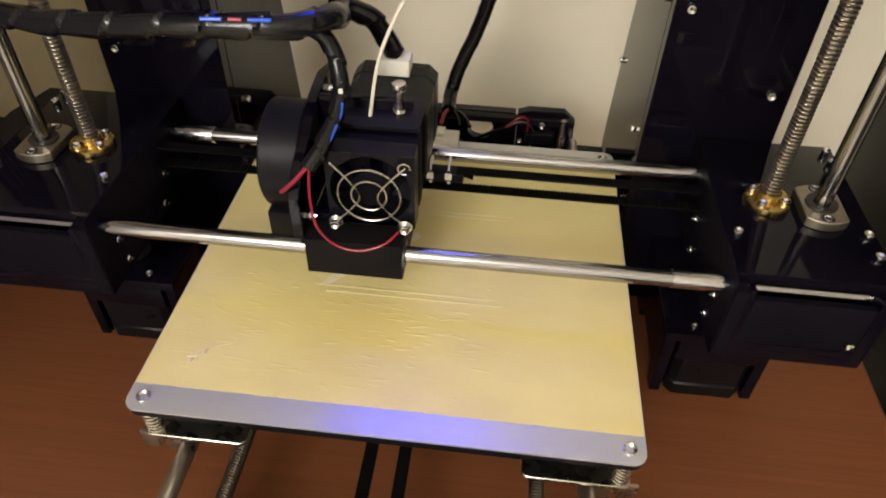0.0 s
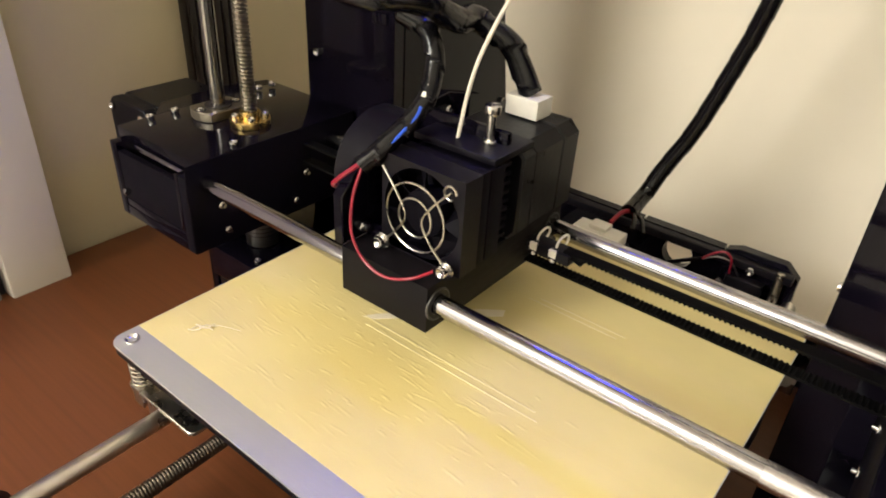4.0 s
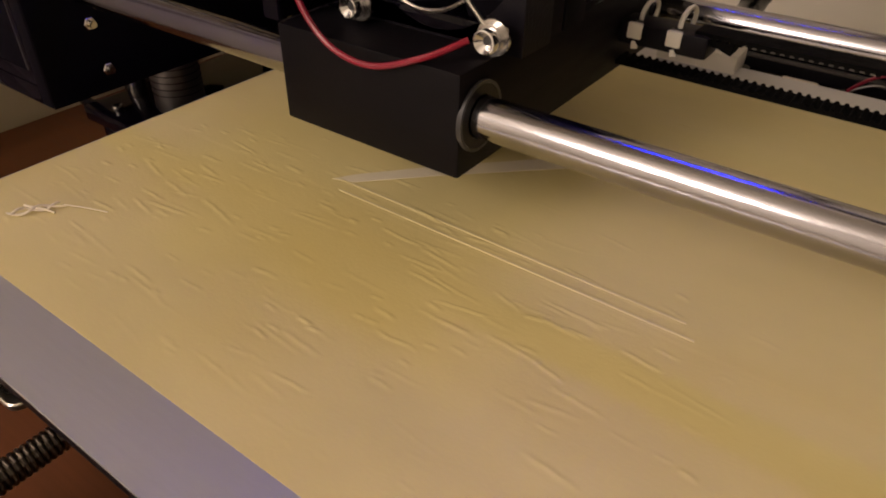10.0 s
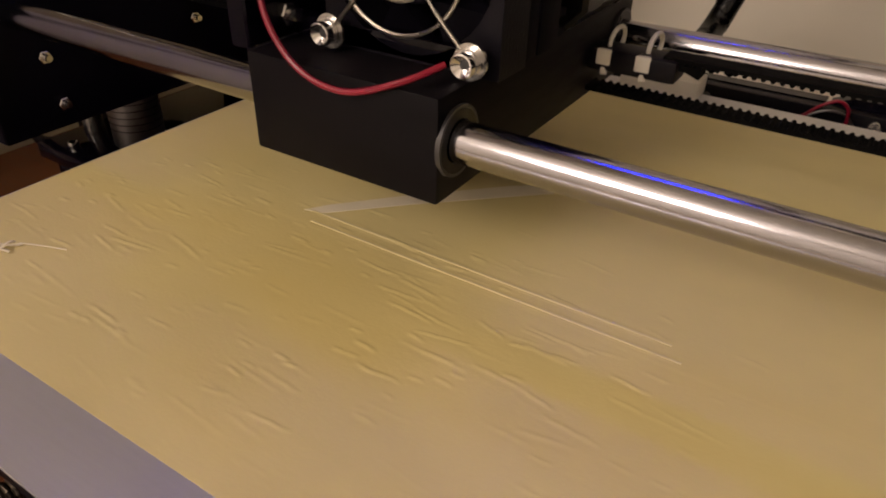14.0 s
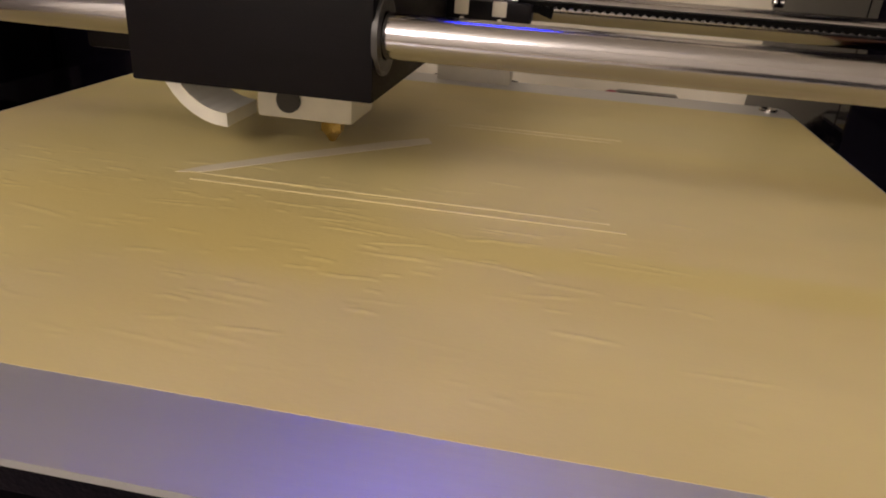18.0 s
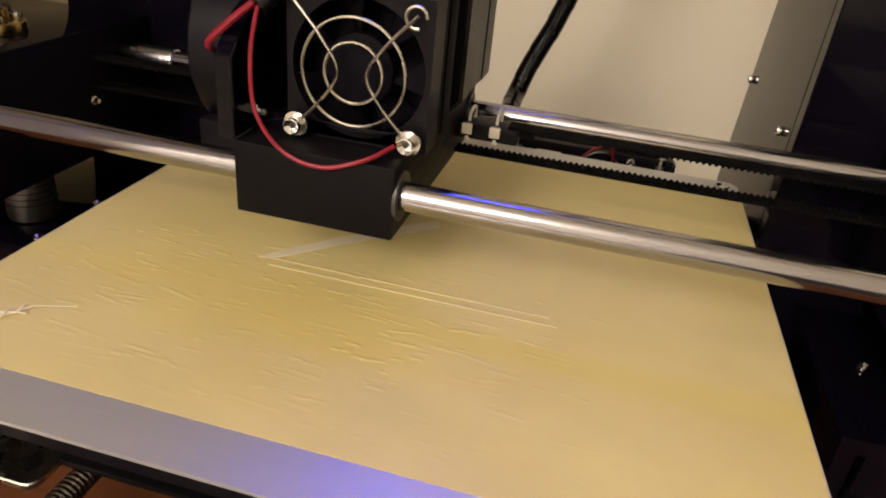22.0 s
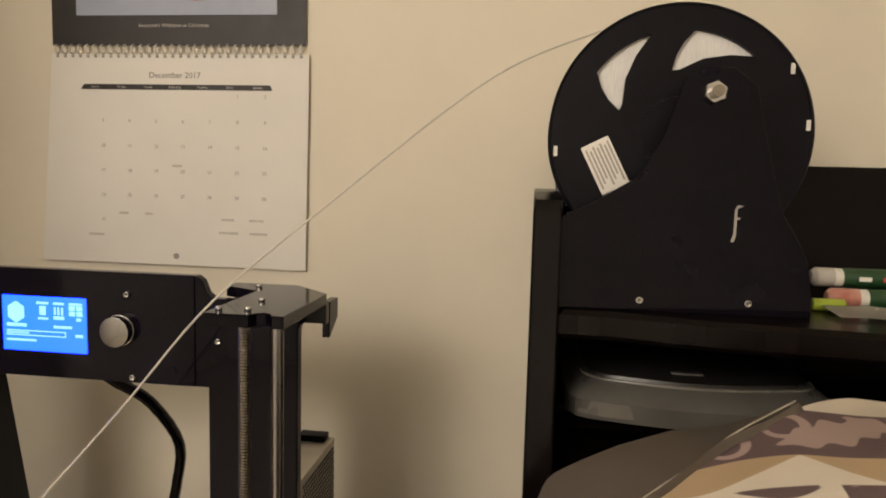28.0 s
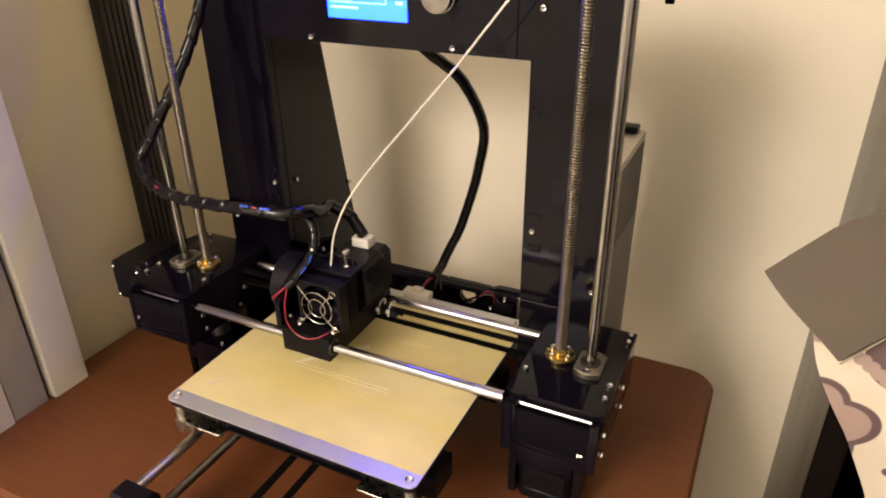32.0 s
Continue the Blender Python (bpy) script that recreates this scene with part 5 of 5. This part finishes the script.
# blue streak painted for the display's glint along the branch
part("wire_and_glint", sweep(bm_new(), spline([(HX - 0.0350, -0.0165, 0.0982), (HX - 0.0354, -0.0202, 0.0938), (HX - 0.0390, -0.0285, 0.0858)], 8), 0.0008, 8), BLUEGLINT, harness)
bed_cable, line2 = wrapped("bed_cable", [(0.018, 0.078, 0.252), (0.030, 0.085, 0.240), (0.045, 0.110, 0.215), (0.0475, 0.150, 0.165), (0.038, 0.162, 0.120), (0.029, 0.165, 0.088), (0.018, 0.163, 0.052), (0.008, 0.158, 0.028), (0.003, 0.150, 0.012), (0.003, 0.132, 0.008)], 0.0046,
                           "black wrapped bed cable hanging behind the portal", step=0.07)
for dx, mat in ((-0.004, REDWIRE), (0.004, CABLE), (0.008, CABLE)):
    part("lead", sweep(bm_new(), spline([(0.003, 0.134, 0.008), (0.005 + dx, 0.126, 0.009), (0.006 + dx * 1.6, 0.117, 0.006)], 6), 0.0013, 8), mat, bed_cable)

# ---- filament ----
fil = spline([(0.400, 0.128, 0.521), (0.320, 0.100, 0.481), (0.2055, 0.050, 0.3813), (0.136, 0.030, 0.317), (0.0775, 0.018, 0.2440), (0.0130, 0.000, 0.1640), (-0.0120, -0.003, 0.1210), (HX - 0.0258, -0.0045, 0.0853)], 16)
solid("filament_strand", sweep(bm_new(), fil, 0.00080, 10), FILAMENT, "white plastic filament running from spool to print head", "filament")

# ---- calendar on the wall ----
cal = thing("wall_calendar", (-0.03, WALL_Y, 0.306), "open wire-bound wall calendar with a white month page", "calendar")


def sheet(pts, lift, mat, name, parent, thick=0.0006, label=""):
    return part(name, plate(bm_new(), pts, thick, at(XZ, 0, WALL_Y - lift - thick, 0), 0.0), mat, parent, label)


page = sheet([(-0.1835, 0.3065), (0.1178, 0.3065), (0.1205, 0.5300), (-0.1660, 0.5300)], 0.0040, PAPER, "month_page", cal, 0.0012, "white month page")
upper = sheet([(-0.1655, 0.5390), (0.1165, 0.5390), (0.1175, 0.7600), (-0.1655, 0.7600)], 0.0030, BLACKP, "picture_page", cal, 0.0012, "black picture page")
sheet([(-0.1365, 0.5700), (0.0860, 0.5700), (0.0860, 0.7350), (-0.1365, 0.7350)], 0.0043, BLUEPIC, "picture", upper)
sheet([(-0.045, 0.590), (0.000, 0.584), (0.040, 0.592), (0.030, 0.640), (-0.035, 0.640)], 0.0050, REDPIC, "picture_shape", upper)
writing("Everyone's Welcome at Christmas", 0.0056, -0.027, 0.5595, WALL_Y - 0.0043, PALEINK, upper, "caption")
punch_me = mesh_of("punch_hole", box(bm_new(), -0.0016, 0.0016, 0.0, 0.0002, -0.0014, 0.0014, 0.0), GREYINK)
loop_me = mesh_of("wire_loop", sweep(bm_new(), [(0, 0.0040 * math.cos(a), 0.0048 * math.sin(a)) for a in (2 * math.pi * k / 14 for k in range(14))], 0.0007, 6, closed=True), WHITEP)
for k in range(32):
    shared_part("punch_hole", punch_me, Matrix.Translation((-0.159 + 0.00875 * k, WALL_Y - 0.0055, 0.5275)), page)
    shared_part("wire_loop", loop_me, Matrix.Translation((-0.159 + 0.00875 * k, WALL_Y - 0.0062, 0.5345)), cal)
sheet([(-0.1330, 0.4930), (0.0815, 0.4930), (0.0790, 0.4985), (-0.1290, 0.4985)], 0.0054, BLACKP, "weekday_bar", page, 0.0003)
writing("December 2017", 0.0088, -0.026, 0.5080, WALL_Y - 0.0054, DARKINK, page, "month_title")
for c, weekday in enumerate(("Sunday", "Monday", "Tuesday", "Wednesday", "Thursday", "Friday", "Saturday")):
    writing(weekday, 0.0030, -0.1165 + 0.0303 * c, 0.4957, WALL_Y - 0.0058, PALEINK, page, "weekday")
for day in range(1, 32):
    r, c = (day + 4) // 7, (day + 4) % 7
    writing(str(day), 0.0052, -0.108 + 0.0303 * c - 0.0004 * r, 0.4864 - 0.0265 * r, WALL_Y - 0.0054, GREYINK, page, "date")
for u, v, w in ((-0.030, 0.4120, 0.011), (-0.092, 0.3600, 0.011), (-0.062, 0.3600, 0.009), (0.025, 0.3560, 0.014), (0.056, 0.3560, 0.016), (-0.128, 0.3360, 0.018), (0.022, 0.3420, 0.022), (0.056, 0.3420, 0.020)):
    sheet([(u, v), (u + w, v), (u + w, v + 0.0025), (u, v + 0.0025)], 0.0054, PALEINK, "note_bar", page, 0.0002)
part("pin_hole", rod(bm_new(), (-0.0265, WALL_Y - 0.0050, 0.3165), (-0.0265, WALL_Y - 0.0062, 0.3165), 0.0032, 14), GREYINK, page)

# ---- shelf unit with the spool ----
HL = 0.3545
unit = thing("shelf_unit", (0.66, 0.18, -0.82), "dark espresso wooden shelf unit against the wall", "shelf")
SF = 0.060
side = [(WALL_Y - 0.002, -0.82), (WALL_Y - 0.002, 0.4000), (SF + 0.030, 0.4000), (SF + 0.008, 0.3950), (SF, 0.3800), (SF, -0.82)]
part("side_panel", plate(bm_new(), side, 0.020, at(YZ, HL, 0, 0), 0.0015), ESPRESSO, unit, "dark side panel with a rounded top corner")
part("side_panel", plate(bm_new(), side, 0.020, at(YZ, 1.05, 0, 0), 0.0015), ESPRESSO, unit)
part("back_panel", box(bm_new(), HL + 0.0205, 1.0495, WALL_Y - 0.012, WALL_Y - 0.002, -0.82, 0.428, 0.001), ESPRESSO, unit)
front = [(HL + 0.0205, WALL_Y - 0.0125), (HL + 0.0205, SF + 0.004), (HL + 0.060, SF + 0.002), (HL + 0.085, SF - 0.006), (HL + 0.12, SF - 0.014), (0.60, SF - 0.030), (0.80, SF - 0.034), (1.0495, SF + 0.004), (1.0495, WALL_Y - 0.0125)]
part("upper_shelf", plate(bm_new(), front[::-1], 0.020, at(XY, 0, 0, 0.2995), 0.0035), ESPRESSO, unit, "curved-front shelf")
part("lower_shelf", box(bm_new(), HL + 0.0205, 1.0495, SF + 0.07, WALL_Y - 0.0125, 0.2130, 0.2310, 0.0015), ESPRESSO, unit)

tray = thing("storage_tub", (0.48, 0.16, 0.2312), "smoky grey plastic storage tub with a dark lid on the shelf", "storage tub")


def bowed(x0, x1, y0, z, bow=0.012, back=WALL_Y - 0.030):
    """A ring of points: straight back and sides, rounded corners and a front that bows out."""
    pts = [(x0, back), (x0, y0 + 0.030), (x0 + 0.0015, y0 + 0.020), (x0 + 0.0065, y0 + 0.010)]
    pts += [(x0 + 0.015 + (x1 - x0 - 0.030) * k / 10, y0 + 0.0045 - bow * math.sin(math.pi * k / 10)) for k in range(11)]
    pts += [(x1 - 0.0065, y0 + 0.010), (x1 - 0.0015, y0 + 0.020), (x1, y0 + 0.030), (x1, back)]
    return [(u, v, z) for u, v in pts]


def stacked(rings):
    bm = bm_new()
    vs = [[bm.verts.new(p) for p in r] for r in rings]
    count = len(vs[0])
    for one, two in zip(vs, vs[1:]):
        for k in range(count):
            bm.faces.new((one[k], one[(k + 1) % count], two[(k + 1) % count], two[k]))
    bm.faces.new(vs[0][::-1])
    bm.faces.new(vs[-1])
    bmesh.ops.recalc_face_normals(bm, faces=bm.faces[:])
    return bm


part("tub_body", stacked([bowed(0.3890, 0.5760, 0.0960, 0.2312), bowed(0.3850, 0.5800, 0.0895, 0.2335), bowed(0.3845, 0.5810, 0.0870, 0.2480), bowed(0.3865, 0.5790, 0.0900, 0.2512),
                          bowed(0.3960, 0.5690, 0.1020, 0.2590), bowed(0.3985, 0.5665, 0.1050, 0.2600)]), GREYTRAY, tray, angle=0.5)
part("tub_lip", sweep(bm_new(), [Vector(p) for p in bowed(0.3968, 0.5682, 0.1028, 0.2602)[1:-1]], 0.0011, 8), TUBRIM, tray, "pale rounded rim")
lid = part("lid", stacked([bowed(0.4000, 0.5650, 0.1070, 0.2601), bowed(0.4000, 0.5650, 0.1080, 0.2625), bowed(0.4050, 0.5600, 0.1200, 0.2640)]), TUBLID, tray, "dark smoky lid", angle=0.5)
part("label_slot", box(bm_new(), 0.4640, 0.4870, 0.1180, 0.1240, 0.2638, 0.2652, 0.0005), GREYTRAY, lid)
# band in the rim's paler colour over the tub's lower west front
part("front_band", stacked([[(u, v - 0.0006, z) for u, v, z in bowed(0.3868, 0.4650, 0.0878, 0.2372, 0.006, 0.1250)], [(u, v - 0.0006, z) for u, v, z in bowed(0.3866, 0.4650, 0.0872, 0.2475, 0.006, 0.1250)]]), TUBRIM, tray, "paler band on the west part of the tub's front", angle=0.5)

SX, SZ, SR = 0.4535, 0.4430, 0.0900
holder = thing("spool_holder", (SX, 0.12, 0.3197), "black acrylic spool stand on the shelf", "spool stand")
for y in (0.0730, 0.1850):
    part("stand_plate", plate(bm_new(), [(0.3710, 0.3197), (0.3710, 0.382), (0.398, 0.396), (0.424, 0.412), (0.440, 0.440), (0.452, 0.478), (0.4620, 0.4860), (0.4830, 0.4860), (0.498, 0.474), (0.510, 0.425), (0.520, 0.390), (0.5337, 0.3675),
                                         (0.5385, 0.3563), (0.5423, 0.3330), (0.5423, 0.3197)], 0.005, at(XZ, 0, y, 0)), ACRYLIC, holder, "black acrylic stand plate")
part("stand_base", box(bm_new(), 0.3800, 0.5380, 0.0785, 0.1845, 0.3225, 0.3275, 0.0005), ACRYLIC, holder)
axle = part("axle", rod(bm_new(), (0.4705, 0.0600, 0.4690), (0.4705, 0.1950, 0.4690), 0.0040, 16), THREAD, holder, "threaded steel axle")
part("axle_nut", plate(bm_new(), [(0.4705 + 0.0076 * math.cos(k * math.pi / 3 + 0.4), 0.4690 + 0.0076 * math.sin(k * math.pi / 3 + 0.4)) for k in range(6)], 0.006, at(XZ, 0, 0.0665, 0), 0.0006), CHROME, holder, "steel hex nut")
screw(holder, 0.4295, 0.0730, 0.3276, (0, -1, 0), 0.9)
screw(holder, 0.5010, 0.0730, 0.3286, (0, -1, 0), 0.9)
bm = bm_new()
plate(bm, [(0.4872, 0.370), (0.4893, 0.370), (0.4905, 0.3745), (0.4905, 0.3850), (0.4925, 0.3856), (0.4925, 0.3866), (0.4905, 0.3870), (0.4905, 0.3925), (0.4945, 0.3946), (0.4905, 0.3950), (0.4888, 0.3920), (0.4888, 0.3760)], 0.0006, at(XZ, 0, 0.0722, 0), 0.0)
part("cut_out_mark", bm, GREYINK, holder, "small grey mark on the stand")

spool = thing("filament_spool", (SX, 0.12, SZ - SR), "black spool of white filament on its stand", "spool")


def flange(y):
    """A spool cheek: a disc with two open windows near its rim, a bore and a raised rim."""
    bm = bm_new()
    n = 96
    radii = (0.0265, 0.0445, 0.0540, 0.0630, 0.0720, SR)
    low_edge = (93, 93, 75, 60, 48, 48)
    high_edge = (99, 99, 95, 90, 84, 84)

    def ring_angles(lo, hi):
        """Steps round the ring, drawn together so that six windows sweep back towards the hub."""
        marks, turned = [], []
        for w in range(-2, 7):
            marks += [16 * w + 2, 16 * w + 12]
            turned += [60 * w + lo, 60 * w + hi]
        return np.radians(np.interp(np.arange(n), marks, turned))

    grid = [[[bm.verts.new((SX + r * math.cos(a), y + d, SZ + r * math.sin(a))) for a in ring_angles(lo, hi)] for r, lo, hi in zip(radii, low_edge, high_edge)] for d in (0, 0.0035)]

    def open_at(i, k):
        return 1 <= i <= 3 and 2 <= k % 16 < 12

    for i in range(5):
        for k in range(n):
            j = (k + 1) % n
            if open_at(i, k) and (k // 16) % 3 != 2:
                continue
            for d in (0, 1):
                f = (grid[d][i][k], grid[d][i][j], grid[d][i + 1][j], grid[d][i + 1][k])
                bm.faces.new(f if d else f[::-1])
    bmesh.ops.remove_doubles(bm, verts=bm.verts[:], dist=1e-7)
    rim = [e for e in bm.edges if len(e.link_faces) == 1]
    low = {v: None for e in rim for v in e.verts}
    for e in rim:
        a, b = e.verts
        if abs(a.co.y - y) < 1e-5:
            a2 = min((v for v in low if abs(v.co.y - y - 0.0035) < 1e-5), key=lambda v: (v.co - a.co).length)
            b2 = min((v for v in low if abs(v.co.y - y - 0.0035) < 1e-5), key=lambda v: (v.co - b.co).length)
            try:
                bm.faces.new((a, b, b2, a2))
            except ValueError:
                pass
    bmesh.ops.recalc_face_normals(bm, faces=bm.faces[:])
    return bm


part("front_cheek", flange(0.0950), PLASTIC, spool, "black cheek with open windows")
part("rear_cheek", flange(0.1550), PLASTIC, spool)
part("rim_bead", sweep(bm_new(), [(SX + 0.0892 * math.cos(2 * math.pi * k / 96), 0.0950, SZ + 0.0892 * math.sin(2 * math.pi * k / 96)) for k in range(96)], 0.0011, 6, closed=True), PLASTIC, spool)
part("winding", rod(bm_new(), (SX, 0.0990, SZ), (SX, 0.1548, SZ), 0.0760, 64), SPOOLWIND, spool, "white wound filament")
part("core", rod(bm_new(), (SX, 0.0955, SZ), (SX, 0.1580, SZ), 0.0262, 32), PLASTIC, spool)
lab = Matrix.Translation((0.4040, 0.0946, 0.4200)) @ Matrix.Rotation(radians(-27), 4, "Y")
sticker = part("sticker", plate(bm_new(), [(-0.0105, -0.0185), (0.0105, -0.0185), (0.0105, 0.0185), (-0.0105, 0.0185)], 0.0003, lab @ XZ, 0.0), PAPER, spool, "white printed sticker")
for k in range(7):
    part("print_bar", plate(bm_new(), [(-0.0085 + 0.0027 * k, -0.0150 + 0.003 * (k % 3)), (-0.0072 + 0.0027 * k, -0.0150 + 0.003 * (k % 3)), (-0.0072 + 0.0027 * k, 0.0155 - 0.002 * (k % 2)), (-0.0085 + 0.0027 * k, 0.0155 - 0.002 * (k % 2))], 0.0002, lab @ at(XZ, 0, -0.0004, 0), 0.0), GREYINK, sticker)
for a in (32, 5, 189):
    c = (SX + 0.0860 * math.cos(radians(a)), SZ + 0.0860 * math.sin(radians(a)))
    part("slot", box(bm_new(), c[0] - 0.0014, c[0] + 0.0014, 0.0943, 0.0949, c[1] - 0.0036, c[1] + 0.0036, 0.0), WHITEPL, spool)

# small tubes on the shelf
def glue_tube(x, y, z, rot, cap_length, cap_mat, band_at, cap_label):
    """A marker-like tube on its side: x is where its cap ends."""
    tube = thing("glue_tube", (x + 0.05, y, z - 0.0075), "dark green and white printed glue tube lying on the shelf", "tube", group="tubes on the shelf")
    d = Vector((math.cos(radians(rot)), math.sin(radians(rot)), 0))
    c = Vector((x, y, z))
    cap = bm_new()
    rod(cap, c + d * 0.0030, c + d * cap_length, 0.0073, 24, 0.0008)
    rod(cap, c, c + d * 0.0031, 0.0045, 24, 0.0, 0.0072)
    part("cap", cap, cap_mat, tube, cap_label)
    part("collar", rod(bm_new(), c + d * (cap_length + 0.0001), c + d * (cap_length + 0.006), 0.0070, 24, 0.0004), WHITEPL, tube)
    part("tube_body", rod(bm_new(), c + d * (cap_length + 0.0061), c + d * 0.110, 0.0075, 24, 0.0008), GREEN, tube)
    for k in range(3):
        part("print_mark", box(bm_new(), x + band_at + 0.017 * k, x + band_at + 0.009 + 0.017 * k, y - 0.0078, y - 0.0068, z - 0.0016, z + 0.0018, 0.0004), PAPER if k != 1 else REDPRINT, tube)


glue_tube(0.566, 0.142, 0.3407, 0, 0.016, CLEARFILM, 0.032, "cloudy clear cap")
glue_tube(0.573, 0.128, 0.3273, 0, 0.022, REDCAP, 0.042, "pale red cap")
glue_tube(0.690, 0.150, 0.3273, 0, 0.016, CLEARFILM, 0.032, "cloudy clear cap")
solid("lime_marker", rod(bm_new(), (0.557, 0.112, 0.3241), (0.580, 0.114, 0.3241), 0.0044, 16, 0.001), LIME, "short lime-green plastic marker cap", "marker")
bagm = bm_new()
lines = [[bagm.verts.new((0.562 + 0.016 * i, 0.075 + 0.011 * j, 0.3200 + 0.0018 * (1 + noise.noise(Vector((i * 0.7, j * 0.9, 3.0)))) + 0.0008 * j)) for i in range(10)] for j in range(4)]
for one, two in zip(lines, lines[1:]):
    for k in range(9):
        bagm.faces.new((one[k], one[k + 1], two[k + 1], two[k]))
bmesh.ops.solidify(bagm, geom=bagm.faces[:], thickness=0.0003)
solid("plastic_bag", bagm, CLEARFILM, "crumpled cloudy plastic bag on the shelf", "bag")

# ---- bed with a folded quilt ----
bedding = thing("bed", (0.85, -0.55, -0.82), "low bed with a plain mattress beside the table", "bed")
part("mattress", box(bm_new(), 0.335, 1.50, -1.90, 0.010, -0.45, -0.160, 0.03), MATTRESS, bedding)
part("bed_base", box(bm_new(), 0.345, 1.49, -1.88, 0.000, -0.82, -0.452, 0.005), ESPRESSO, bedding)


quilt = thing("quilt", (0.50, -0.05, -0.156), "folded leaf-print quilt with a plain grey-brown border, heaped on the bed", "quilt")


def cloth(rows, thick, mat, name, label, sub=8, along=8):
    """A soft sheet through a grid of points, given a little thickness; printed cotton gets its design."""
    lines = [spline(r, along) for r in rows]
    cols = list(zip(*lines))
    grid = [spline(c, sub) for c in cols]
    bm = bm_new()
    east, south = Vector((5, 0, 0)), Vector((0, 7, 0))

    def rumpled(p):
        """Broad folds with finer wrinkles on them."""
        return p + sum((size * Vector((noise.noise(p * f), noise.noise(p * f + east), noise.noise(p * f + south))) for size, f in ((0.0045, 14), (0.0016, 42))), Vector())

    vs = [[bm.verts.new(rumpled(p)) for p in c] for c in grid]
    for i in range(len(vs) - 1):
        for j in range(len(vs[0]) - 1):
            bm.faces.new((vs[i][j], vs[i + 1][j], vs[i + 1][j + 1], vs[i][j + 1]))
    bmesh.ops.recalc_face_normals(bm, faces=bm.faces[:])
    bmesh.ops.solidify(bm, geom=bm.faces[:], thickness=thick)
    ob = part(name, bm, mat, quilt, label, angle=1.2)
    if mat is LEAFCLOTH:
        co = np.empty(3 * len(ob.data.vertices))
        ob.data.vertices.foreach_get("co", co)
        co = co.reshape(-1, 3)
        turned = radians(24)
        fall = co[:, 2] + 0.8 * co[:, 1]
        print_u, print_v = co[:, 0] * math.cos(turned) + fall * math.sin(turned) + 0.556, fall * math.cos(turned) - co[:, 0] * math.sin(turned) + 1.037
        inks = flower_print(print_u, print_v)
        border_print(co[:, 0], fall, inks)
        for ink, inside in inks.items():
            ob.data.attributes.new(ink, "FLOAT", "POINT").data.foreach_set("value", inside.astype(np.float32))
    return ob


quilt_rows = [
    [(0.323, -0.014, 0.128), (0.379, -0.044, 0.192), (0.417, -0.045, 0.2365), (0.4615, -0.045, 0.2755), (0.491, -0.045, 0.2945), (0.537, -0.030, 0.296), (0.650, -0.030, 0.285), (0.950, -0.030, 0.270)],
    [(0.335, -0.034, 0.102), (0.382, -0.056, 0.155), (0.430, -0.072, 0.200), (0.470, -0.110, 0.240), (0.500, -0.115, 0.260), (0.550, -0.120, 0.270), (0.660, -0.130, 0.260), (0.950, -0.140, 0.250)],
    [(0.360, -0.034, 0.055), (0.398, -0.058, 0.060), (0.440, -0.090, 0.100), (0.480, -0.160, 0.130), (0.510, -0.170, 0.150), (0.560, -0.180, 0.160), (0.670, -0.190, 0.150), (0.950, -0.200, 0.140)],
    [(0.398, -0.034, -0.040), (0.428, -0.060, -0.040), (0.462, -0.100, -0.020), (0.490, -0.180, 0.000), (0.520, -0.190, 0.010), (0.570, -0.200, 0.010), (0.680, -0.210, 0.000), (0.950, -0.220, 0.000)]]
quilt_rows.append([(x + 0.01, y, -0.156) for x, y, z in quilt_rows[-1]])
cloth(quilt_rows, 0.006, LEAFCLOTH, "printed_cover", "cotton cover printed with cream and plum flowers", 60, 52)
flap_rows = [
    [(0.294, -0.010, 0.157), (0.330, 0.000, 0.192), (0.360, 0.000, 0.207), (0.374, 0.000, 0.230), (0.420, 0.000, 0.254), (0.468, 0.000, 0.267), (0.512, 0.000, 0.282)],
    [(0.312, -0.026, 0.144), (0.346, -0.022, 0.182), (0.370, -0.022, 0.205), (0.392, -0.024, 0.232), (0.430, -0.024, 0.256), (0.466, -0.024, 0.276), (0.503, -0.024, 0.292)],
    [(0.336, -0.044, 0.128), (0.3605, -0.048, 0.164), (0.379, -0.050, 0.196), (0.408, -0.050, 0.232), (0.4395, -0.050, 0.2595), (0.4615, -0.050, 0.280), (0.492, -0.046, 0.2985)]]
cloth(flap_rows, 0.005, GREYCLOTH, "border", "plain grey-brown cotton border", 5, 5)
# thin tube added to stand for the printed cover's fold edge
part("fold_edge", sweep(bm_new(), [p + Vector((0, -0.002, 0.0005)) for p in spline(flap_rows[2], 8)], 0.0005, 8), FOLDEDGE, quilt, "thin cream line added for the printed cover's fold edge")
